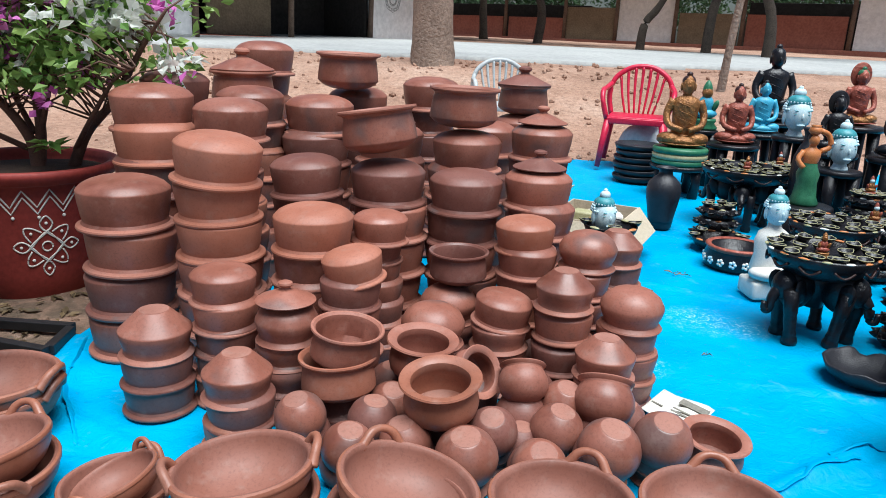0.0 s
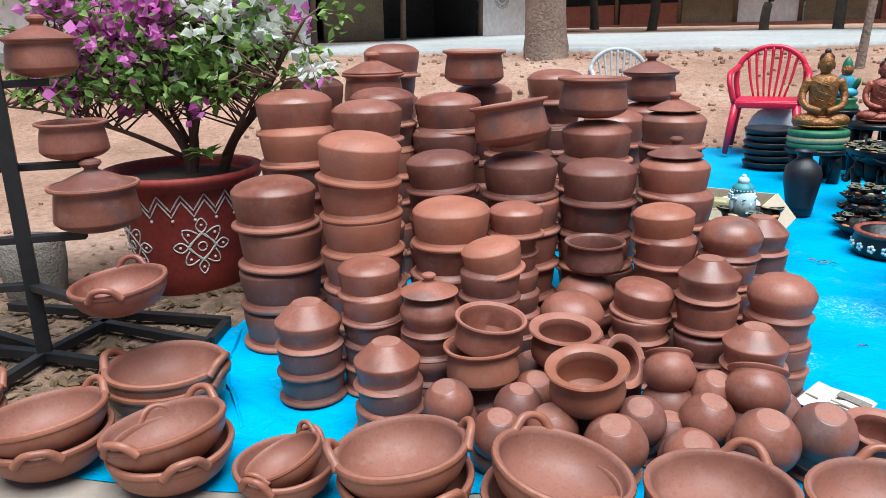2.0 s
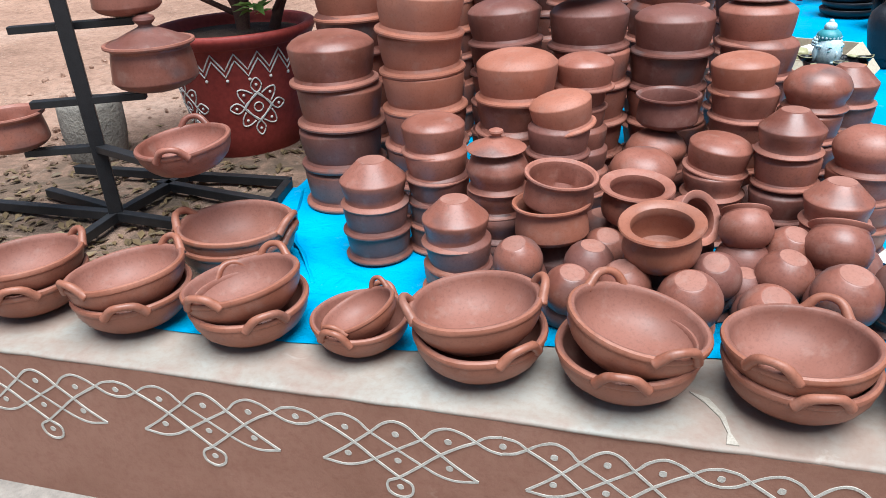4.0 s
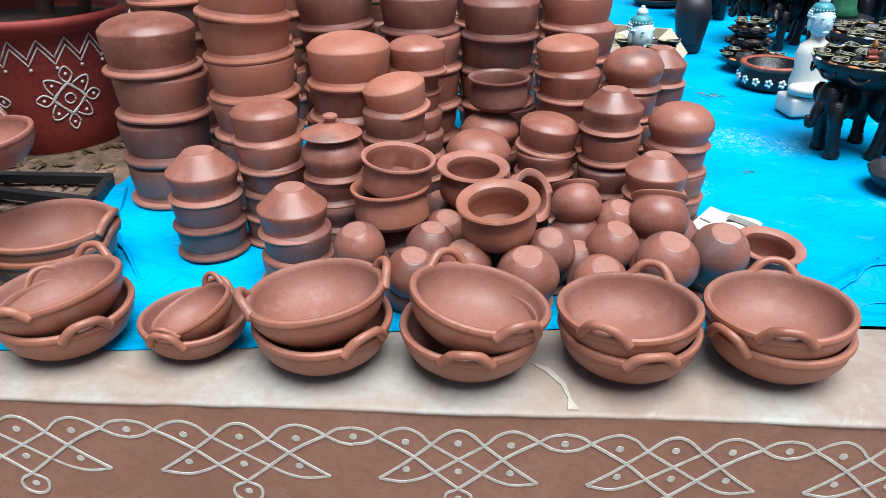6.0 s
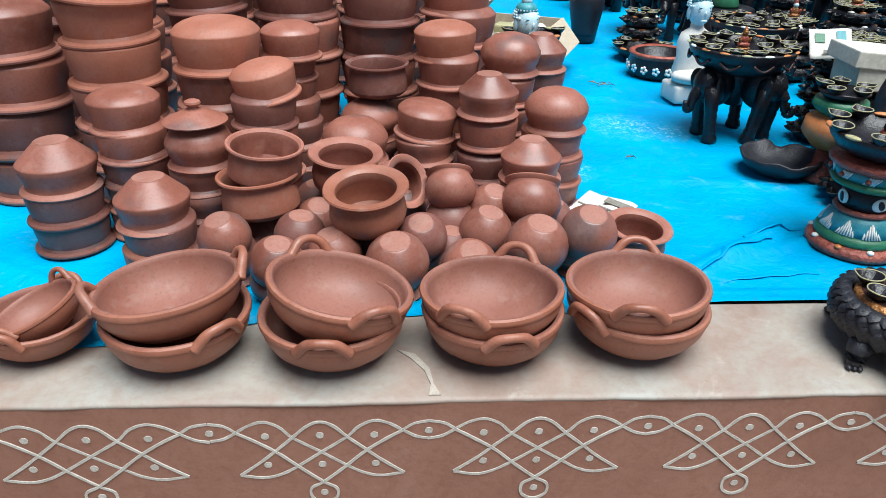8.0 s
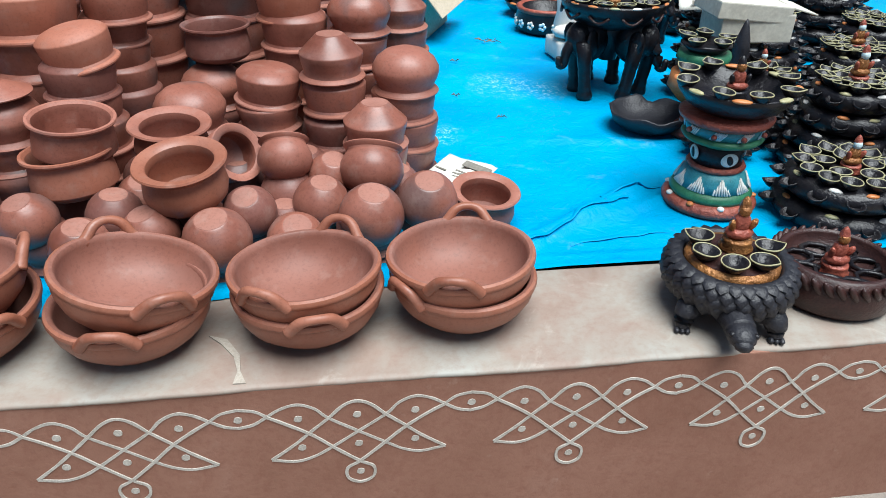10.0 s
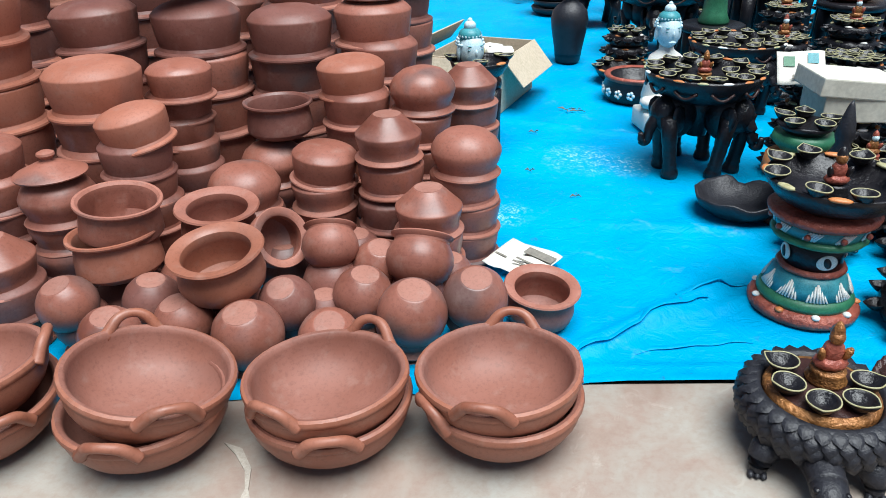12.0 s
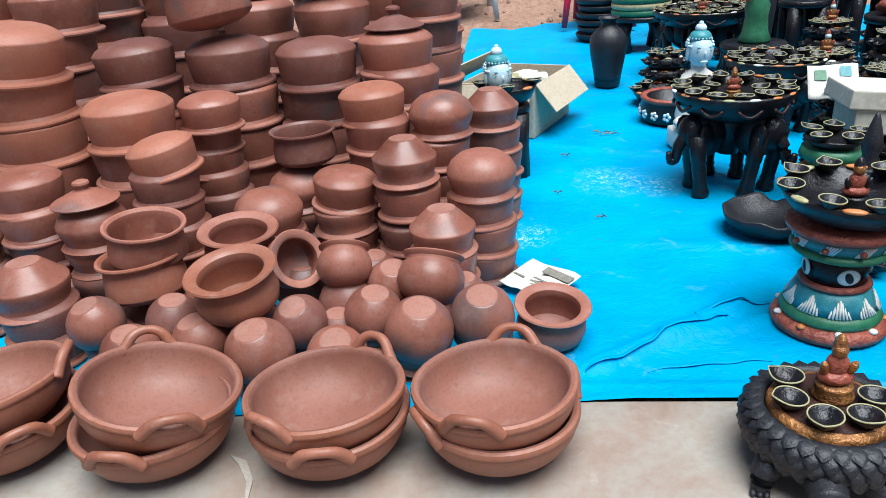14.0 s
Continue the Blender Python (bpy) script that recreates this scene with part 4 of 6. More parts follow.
def leaves_mesh(name, spots, size, material, parent, rng, wide=0.55, label=""):
    """Many small folded blades, one island each, at the given spots."""
    verts, faces = [], []
    for p in spots:
        s = size * rng.uniform(0.6, 1.25)
        d = Vector((rng.gauss(0, 1), rng.gauss(0, 1), rng.gauss(-0.1, 0.8))).normalized()
        u = d.cross(Vector((rng.gauss(0, 1), rng.gauss(0, 1), rng.gauss(0, 1)))).normalized()
        w = d.cross(u)
        i = len(verts)
        p = Vector(p)
        for q in (p, p + d * s * 0.5 + u * s * wide * 0.5 + w * s * 0.12, p + d * s, p + d * s * 0.5 - u * s * wide * 0.5 + w * s * 0.12):
            verts.append(tuple(q))
        faces += [(i, i + 1, i + 2), (i, i + 2, i + 3)]
    me = bpy.data.meshes.new(name)
    me.from_pydata(verts, [], faces)
    me.materials.append(material)
    ob = new(name, me)
    ob.parent = parent
    if label:
        ob["label"] = label
    return ob


def bougainvillea():
    rng = random.Random(11)
    ob = thing("bougainvillea", pose(-1.655, 1.46, 0.385), "bougainvillea shrub with magenta and white bracts in the planter", "shrub")
    grow = Vector((1.2, 1.15, 1.25))
    bm = bmesh.new()
    limbs = []
    main = [((0.03, 0, -0.02), (0.02, -0.02, 0.10), (-0.08, -0.04, 0.22), (-0.25, -0.05, 0.30), (-0.42, -0.03, 0.42)),
            ((0.03, 0, -0.02), (0.05, 0, 0.12), (0.02, 0.02, 0.26), (-0.05, 0.0, 0.42), (-0.12, -0.05, 0.56)),
            ((0.10, 0.05, -0.02), (0.16, 0.05, 0.10), (0.26, 0.04, 0.20), (0.36, 0.0, 0.33), (0.46, -0.04, 0.44)),
            ((0.05, 0, 0.10), (0.12, -0.04, 0.25), (0.20, -0.08, 0.38), (0.25, -0.1, 0.52)),
            ((0.02, 0.0, 0.05), (-0.12, -0.10, 0.14), (-0.30, -0.16, 0.20), (-0.46, -0.18, 0.22)),
            ((0.12, 0.05, 0.05), (0.24, -0.06, 0.16), (0.34, -0.12, 0.26), (0.42, -0.16, 0.30)),
            ((0.04, 0.02, 0.12), (0.0, 0.15, 0.3), (0.05, 0.22, 0.48)), ((0.03, 0, 0.1), (-0.15, 0.12, 0.3), (-0.3, 0.2, 0.45))]
    for k, pts in enumerate(main):
        line = spline([Vector(p) * grow for p in pts], 6)
        n = len(line)
        tube(bm, line, [0.022 * (1 - 0.8 * i / n) if k < 3 else 0.011 * (1 - 0.75 * i / n) for i in range(n)], 7)
        limbs += line[n // 3:]
    part("trunk", bm, TWIG, ob, "forked woody stems")
    bm = bmesh.new()
    tips = []
    for _ in range(260):
        a = rng.choice(limbs)
        c = Vector((rng.uniform(-0.62, 0.52), rng.uniform(-0.3, 0.3), rng.uniform(0.22, 0.62))) * grow
        c = a + (c - a) * min(1, 0.26 / max(0.05, (c - a).length))
        mid = (a + c) / 2 + Vector((0, 0, 0.03))
        tube(bm, [a, mid, c], [0.004, 0.003, 0.0015], 4, False)
        tips += [c, c, mid, (c + mid) / 2]
    tagged(part("twig_growth", bm, TWIG, ob), "thin tangled twigs", kind="stuff")
    green = [p + Vector((rng.gauss(0, 0.04), rng.gauss(0, 0.04), rng.gauss(0, 0.03))) for p in (rng.choice(tips) for _ in range(5600))]
    leaves_mesh("leaves", [p for p in green if p.z > 0.25 + 0.10 * rng.random()], 0.045, LEAF, ob, rng, 0.6, "small green leaves")
    pink, white = [], []
    high = [p for p in tips if p.z > 0.46 or abs(p.x) > 0.5]
    for _ in range(230):
        c = rng.choice(high) if rng.random() < 0.75 else rng.choice(tips)
        kind = white if c.x + rng.gauss(0, 0.13) > 0.17 and c.z > 0.34 else pink
        for _ in range(rng.randrange(9, 20)):
            kind.append(c + Vector((rng.gauss(0, 0.026), rng.gauss(-0.012, 0.026), rng.gauss(0.012, 0.020))))
    leaves_mesh("magenta_blossom", pink, 0.046, PINK, ob, rng, 0.85, "papery magenta bracts")
    leaves_mesh("white_blossom", white, 0.046, PALE, ob, rng, 0.85, "papery white bracts")
    # a young shoot of broad leaves at the foot of the stems
    bm = bmesh.new()
    for k in range(11):
        a = k * 0.57
        base, tip = Vector((0.16, -0.12, 0.08 + 0.004 * k)), Vector((0.16 + 0.075 * math.cos(a), -0.12 + 0.075 * math.sin(a), 0.10 + 0.03 * math.sin(k)))
        d = tip - base
        u = d.cross(Vector((0, 0, 1))).normalized() * 0.019
        vs = [bm.verts.new(q) for q in (base, base + d * 0.5 + u + Vector((0, 0, 0.008)), tip, base + d * 0.5 - u + Vector((0, 0, 0.008)))]
        bm.faces.new((vs[0], vs[1], vs[2]))
        bm.faces.new((vs[0], vs[2], vs[3]))
    part("young_leaves", bm, LEAF, ob, "fresh green shoot")


bougainvillea()


def rough_lump(name, m, sx, sy, sz, material, label, category, seed, amp=0.12):
    bm = bmesh.new()
    lathe(bm, [(0, 0), (.43, 0), (.47, .08), (.5, .5), (.49, .9), (.45, .98), (0, 1)], 18)
    for v in bm.verts:
        k = 1 + amp * noise.noise((v.co.x * 3 + seed, v.co.y * 3, v.co.z * 2))
        v.co = (v.co.x * sx * k, v.co.y * sy * k, v.co.z * sz)
    return tagged(link(name, bm, material, m=m), label, category)


# simple solid lump standing in for a grey planter-like pot
rough_lump("stone_block", pose(-2.20, 1.24, -0.06, 0, 0, 20), 0.24, 0.20, 0.24, GREY_POT, "squat grey planter-like pot on the bare earth, shaped as a rough lump", "stone", 3)

# ---------------------------------------------------------------- painted and black pottery


def dab_mesh(material):
    bm = bmesh.new()
    ball(bm, 1, squash(0, 0, 0, .015, .008, .005), 8)
    me = bpy.data.meshes.new("paint_dab")
    bm.to_mesh(me)
    bm.free()
    me.materials.append(material)
    return me


DABS = [dab_mesh(ORANGE), dab_mesh(YELLOW), dab_mesh(WHITE)]


def diya_model():
    ob = thing("oil_lamp", pose(0, 0, -50), "small black clay oil lamp with a yellow-green rim", "oil lamp", "small clay oil lamps")
    prof = [(0, 0), (.012, 0), (.019, .006), (.026, .016), (.028, .021), (.0262, .0225), (.023, .020), (.015, .009), (0, .006)]

    def pinch(bm):
        for v in bm.verts:
            r = math.hypot(v.co.x, v.co.y)
            a = math.atan2(v.co.y, v.co.x)
            k = math.exp(-(a / 0.42) ** 2) * min(1, r / 0.02)
            v.co.x += 0.007 * k * math.cos(a)
            v.co.y *= 1 - 0.25 * k
            v.co.z += 0.004 * k
            v.co *= 0.86
    bm = bmesh.new()
    lathe(bm, prof, 20)
    pinch(bm)
    part("body", bm, BLACK, ob)
    bm = bmesh.new()
    lathe(bm, [(.0272, .0195), (.0284, .0208), (.0278, .0230), (.0258, .0226), (.0256, .0210)], 20)
    pinch(bm)
    part("rim", bm, YELLOW, ob, "yellow-green painted rim")
    return ob


DIYA = diya_model()
DRNG = random.Random(21)
DIYA_USED = [False]


def diya(x, y, z, turn=None, s=1.0):
    turn = DRNG.uniform(0, 360) if turn is None else turn
    m = pose(x, y, z, DRNG.uniform(-5, 5), DRNG.uniform(-5, 5), turn)
    if not DIYA_USED[0]:
        DIYA_USED[0] = True
        DIYA.matrix_basis = m
        return DIYA
    return copy_thing(DIYA, m)


def diya_ring(x, y, z, r, n, a0=0.0):
    for i in range(n):
        a = a0 + 2 * math.pi * i / n + DRNG.uniform(-0.06, 0.06)
        diya(x + r * math.cos(a), y + r * math.sin(a), z, math.degrees(a) + DRNG.uniform(-15, 15))


def seated(m, h, body, robe=None, accent=None, name="seated_statue", label="", bun=True, halo=False):
    """A plain seated figure in one mesh, h metres high: crossed legs, torso, arms, head."""
    bm = bmesh.new()
    ball(bm, 1, squash(0, 0, .09, .40, .27, .10), 20, 1)
    for s in (-1, 1):
        ball(bm, 1, squash(s * .22, -.10, .12, .20, .13, .085, 0, 0, s * 25), 14, 1)
        tube(bm, spline([(s * .20, 0, .62), (s * .29, -.02, .45), (s * .25, -.12, .30), (s * .05, -.22, .24)], 4), [.075, .072, .066, .062, .058, .055, .052, .05, .048, .045, .043, .04, .038], 9)
    lathe(bm, [(0, .10), (.20, .12), (.185, .30), (.205, .48), (.225, .58), (.19, .65), (.08, .69), (.066, .72), (.066, .76)], 20, Matrix.Diagonal((1, .72, 1, 1)))
    for k in range(3):
        z = .60 - .10 * k
        tube(bm, spline([(-.20 + .02 * k, -.02, z + .03), (-.10, -.150 + .004 * k, z - .01), (.03, -.160, z - .05), (.17, -.06, z - .11)], 3), .006, 5)
    for k in range(5):
        tube(bm, spline([(-.36 + .03 * k, -.14, .06 + .028 * k), (-.15, -.255 + .02 * k, .05 + .03 * k), (.15, -.255 + .02 * k, .05 + .03 * k), (.36 - .03 * k, -.14, .06 + .028 * k)], 3), .010, 5)
    ball(bm, 1, squash(0, -.01, .82, .105, .115, .135), 18)
    ball(bm, 1, squash(0, -.115, .81, .022, .03, .03), 8)
    for s in (-1, 1):
        ball(bm, 1, squash(s * .108, 0, .80, .018, .03, .055), 8)
    ball(bm, 1, squash(0, .015, .875, .108, .115, .085), 16, 2)
    if bun:
        ball(bm, 1, squash(0, .01, .965, .048, .048, .04), 10, 2)
    if halo:
        lathe(bm, [(0, -.012), (.20, -.012), (.215, 0), (.20, .012), (0, .012)], 24, pose(0, .10, .86, 90, 0, 0))
    bmesh.ops.scale(bm, vec=(h * .84, h * .84, h), verts=bm.verts)
    return tagged(link(name, bm, [body, robe or body, accent or body], m=m), label or "painted clay statue of a seated figure", "statue")


def head_shape(bm):
    ball(bm, 1, squash(0, -.02, .42, .235, .27, .33), 22)
    ball(bm, 1, squash(0, -.265, .40, .032, .05, .075), 8)
    for s in (-1, 1):
        ball(bm, 1, squash(s * .10, -.235, .455, .062, .022, .012, 0, s * 12), 8, 2)
        ball(bm, 1, squash(s * .10, -.240, .52, .075, .018, .010, 0, s * -10), 8, 2)
    ball(bm, 1, squash(0, -.255, .24, .085, .04, .03), 8)
    for s in (-1, 1):
        ball(bm, 1, squash(s * .245, .02, .38, .035, .07, .15), 8)
    for row in range(7):
        z = .53 + .050 * row
        r = .258 - .0062 * row * row
        n = 26 - 2 * row
        for i in range(n):
            a = 2 * math.pi * (i + .5 * (row % 2)) / n
            if row < 3 and math.sin(a) < -0.50 + 0.16 * row:
                continue
            ball(bm, .029, Matrix.Translation((r * math.cos(a), .03 + r * 1.05 * math.sin(a), z)), 6)
    ball(bm, 1, squash(0, .03, .68, .225, .24, .16), 14, 2)
    ball(bm, 1, squash(0, .03, .86, .115, .115, .10), 12)
    ball(bm, 1, squash(0, .03, .955, .05, .05, .05), 8)


def head_statue(m, h, material, label, neck=True):
    bm = bmesh.new()
    head_shape(bm)
    if neck:
        lathe(bm, [(0, 0), (.17, 0), (.16, .03), (.12, .12), (.12, .25)], 16)
    bmesh.ops.scale(bm, vec=(h, h, h), verts=bm.verts)
    return tagged(link("head_statue", bm, [material, material, TEAL], m=m), label, "statue")


def figurine(m, h, mats, label="tiny painted clay figurine on a lamp tray"):
    bm = bmesh.new()
    lathe(bm, [(0, 0), (.27, 0), (.29, .05), (.22, .13), (.25, .18), (.24, .22), (0, .23)], 14)
    ball(bm, 1, squash(0, 0, .32, .25, .2, .11), 10, 1)
    ball(bm, 1, squash(0, 0, .50, .16, .13, .2), 10, 1)
    for s in (-1, 1):
        ball(bm, 1, squash(s * .18, -.05, .48, .06, .07, .14, 20, s * 15), 8)
    ball(bm, 1, squash(0, -.02, .74, .11, .11, .12), 10, 2)
    lathe(bm, [(.10, .80), (.085, .88), (.05, .95), (0, 1.0)], 10)
    bmesh.ops.scale(bm, vec=(h, h, h), verts=bm.verts)
    return tagged(link("figurine", bm, mats, m=m), label, "figurine")


def elephant_table(x, y, h, d, turn, label):
    ob = thing("elephant_table", pose(x, y, G, 0, 0, turn), label, "table")
    bm = bmesh.new()
    r = d / 2
    lathe(bm, [(0, h - .085), (r * .45, h - .085), (r * .75, h - .065), (r * .93, h - .035), (r, h - .004), (r * .985, h + .004), (r * .94, h - .004), (r * .8, h - .022), (0, h - .03)], 44, None, 0.02, 2)
    part("dish", bm, BLACK, ob, "wide black dish")
    for i in range(10):
        bm = bmesh.new()
        a = 2 * math.pi * i / 10
        rr = r * .95
        tube(bm, spline([(rr * math.cos(a + t * .1), rr * math.sin(a + t * .1), h - .03 - .018 * math.sin(math.pi * (t + 2) / 4)) for t in (-2, -1, 0, 1, 2)], 2), .005, 5)
        part("swag", bm, BROWNBLACK, ob)
    for i in range(16):
        a = 2 * math.pi * (i + .3) / 16
        dab = new("paint_dab", DABS[(0, 0, 1, 2)[i % 4]])
        dab.parent = ob
        dab.matrix_basis = pose(r * .985 * math.cos(a), r * .985 * math.sin(a), h + .001, 0, 0, math.degrees(a) + 90) @ Matrix.Diagonal((1.2, .8, .8, 1))
    bm = bmesh.new()
    lathe(bm, [(0, h * .35), (.03, h * .36), (.045, h * .6), (.07, h - .07), (0, h - .07)], 16)
    part("column", bm, BLACK, ob)
    for k in range(3):
        a = radians(120 * k)
        bm = bmesh.new()
        q = pose(0, 0, 0, 0, 0, 120 * k)
        c = r * .52
        ball(bm, 1, q @ squash(c * .9, 0, h * .60, .064, .052, .075), 14)
        ball(bm, 1, q @ squash(c * 1.35, 0, h * .62, .045, .045, .052), 12)
        tube(bm, [q @ Vector(p) for p in spline([(c * 1.5, 0, h * .62), (c * 1.85, 0, h * .50), (c * 1.95, 0, h * .36), (c * 2.15, 0, h * .36), (c * 2.2, 0, h * .45)], 4)], [.024, .022, .020, .018, .017, .016, .015, .014, .013, .012, .012, .011, .011, .010, .010, .009, .008], 8)
        for s in (-1, 1):
            ball(bm, 1, q @ squash(c * 1.2, s * .052, h * .60, .030, .010, .045, 0, 20, s * 20), 10)
        part("elephant_head", bm, BLACK, ob)
        for s in (-1, 1):
            bm = bmesh.new()
            lathe(bm, [(0, 0), (.036, 0), (.040, .008), (.036, .02), (.030, .03), (.033, .036), (.029, .046), (.032, .09), (.030, .10), (.034, .11), (.038, h * .62), (0, h * .64)], 12, q @ pose(c * (1.2 if s > 0 else .95), s * .042, 0, 0, 8, 0) @ Matrix.Diagonal((.66, .66, 1, 1)))
            part("leg", bm, BLACK, ob)
    return ob


elephant_table(1.05, 1.375, 0.30, 0.34, 200, "black clay table carried by moulded elephants")
diya_ring(1.05, 1.375, G + 0.292, 0.142, 12)
diya_ring(1.05, 1.375, G + 0.278, 0.085, 7, 0.3)
figurine(pose(1.05, 1.375, G + 0.275), 0.085, [GOLD, REDBROWN, GOLD])

elephant_table(1.33, 2.98, 0.31, 0.46, 130, "large black clay table on elephant legs")
diya_ring(1.33, 2.98, G + 0.30, 0.195, 14)
diya_ring(1.33, 2.98, G + 0.288, 0.125, 10, 0.2)
diya_ring(1.33, 2.98, G + 0.285, 0.06, 5)
figurine(pose(1.33, 2.98, G + 0.285), 0.09, [GOLD, REDBROWN, GOLD])
elephant_table(1.36, 1.98, 0.26, 0.34, 70, "black clay table on moulded elephants behind another")
diya_ring(1.36, 1.98, G + 0.252, 0.14, 12)
diya_ring(1.36, 1.98, G + 0.238, 0.075, 6)


def painted_stand(x, y):
    ob = thing("lamp_stand", pose(x, y, G, 0, 0, -20) @ Matrix.Diagonal((.88, .88, .88, 1)), "painted clay lamp stand in teal, red and white bands", "lamp stand")
    bands = [("base", [(0, 0), (.112, 0), (.122, .008), (.124, .020), (.118, .030), (.105, .036), (0, .036)], REDBROWN), ("lower_band", [(0, .034), (.104, .034), (.108, .046), (.098, .062), (0, .062)], GREEN),
             ("flare", [(0, .060), (.097, .060), (.082, .095), (.070, .112), (0, .112)], TEAL), ("lower_ring", [(0, .110), (.071, .110), (.077, .117), (.072, .125), (0, .125)], REDBROWN),
             ("waist", [(0, .123), (.066, .123), (.062, .15), (.066, .18), (0, .18)], BLACK), ("upper_ring", [(0, .178), (.067, .178), (.098, .192), (.104, .200), (.098, .208), (0, .208)], GREEN),
             ("upper_band", [(0, .206), (.092, .206), (.100, .238), (0, .238)], TEAL), ("top_ring", [(0, .236), (.101, .236), (.116, .246), (.119, .256), (.110, .264), (0, .264)], REDBROWN)]
    made = {}
    for name, prof, mt in bands:
        bm = bmesh.new()
        lathe(bm, prof, 40, None, 0.006, 1)
        made[name] = part(name, bm, mt, ob, smooth=True)
    for i in range(9):
        a = 2 * math.pi * i / 9
        bm = bmesh.new()
        for k in range(-3, 4):
            aa = a + k * 0.075
            tube(bm, [(.0985 * math.cos(aa), .0985 * math.sin(aa), .064), (.0795 * math.cos(a + k * .05), .0795 * math.sin(a + k * .05), .101 - abs(k) * .005)], .0028, 4)
        part("petal", bm, WHITE, made["flare"], "white fan-shaped petal")
        bm = bmesh.new()
        for k in range(-2, 3):
            aa = a + .3 + k * 0.06
            tube(bm, [(.0955 * math.cos(aa - .1), .0955 * math.sin(aa - .1), .212), (.101 * math.cos(aa + .06), .101 * math.sin(aa + .06), .234)], .0026, 4)
        part("petal", bm, WHITE if i % 2 else PALEBLUE, made["upper_band"], "white fan-shaped petal")
        bm = bmesh.new()
        ball(bm, 1, squash(.112 * math.cos(a), .112 * math.sin(a), .034, .010, .010, .006), 8)
        part("dab", bm, WHITE if i % 3 else ORANGE, made["base"])
        bm = bmesh.new()
        ball(bm, .0075, Matrix.Translation((.105 * math.cos(a + .2), .105 * math.sin(a + .2), .222)), 8)
        part("bead", bm, REDBROWN, made["upper_band"])
    for i in range(4):
        a = radians(-70 + 90 * i)
        q = pose(.0655 * math.cos(a), .0655 * math.sin(a), .15, 0, 0, math.degrees(a))
        bm = bmesh.new()
        ball(bm, 1, q @ squash(0, 0, 0, .004, .024, .019), 14)
        eye = part("eye_white", bm, WHITE, made["waist"], "white almond-shaped painted eye")
        bm = bmesh.new()
        ball(bm, 1, q @ squash(.003, 0, 0, .004, .009, .014, 25), 10)
        part("eye_dark", bm, BLACK, made["waist"])
    return ob


painted_stand(1.048, 0.565)


def lamp_dish(x, y, z, d, n, label, fig=0.1, inner=0, material=None):
    ob = thing("lamp_dish", pose(x, y, z), label, "dish")
    r = d / 2
    bm = bmesh.new()
    lathe(bm, [(0, 0), (r * .55, 0), (r * .8, .018), (r * .95, .042), (r, .058), (r * .97, .062), (r * .92, .052), (r * .75, .030), (0, .022)], 40, None, 0.02, 5)
    part("dish", bm, material or BLACK, ob)
    for i in range(n):
        a = 2 * math.pi * (i + .5) / n
        bm = bmesh.new()
        ball(bm, 1, squash(r * .97 * math.cos(a), r * .97 * math.sin(a), .060, .022, .010, .005, 0, 0, math.degrees(a) + 90), 8)
        part("dab", bm, ORANGE if i % 2 else YELLOW, ob, "orange and cream paint dab on the rim")
    diya_ring(x, y, z + .055, r * .88, n)
    if inner:
        diya_ring(x, y, z + .028, r * .5, inner)
    if fig:
        figurine(pose(x, y, z + .0225), fig, [BLACK, REDBROWN, GOLD])


lamp_dish(1.058, 0.565, G + 0.2325, 0.262, 8, "black clay lamp dish on the painted stand")


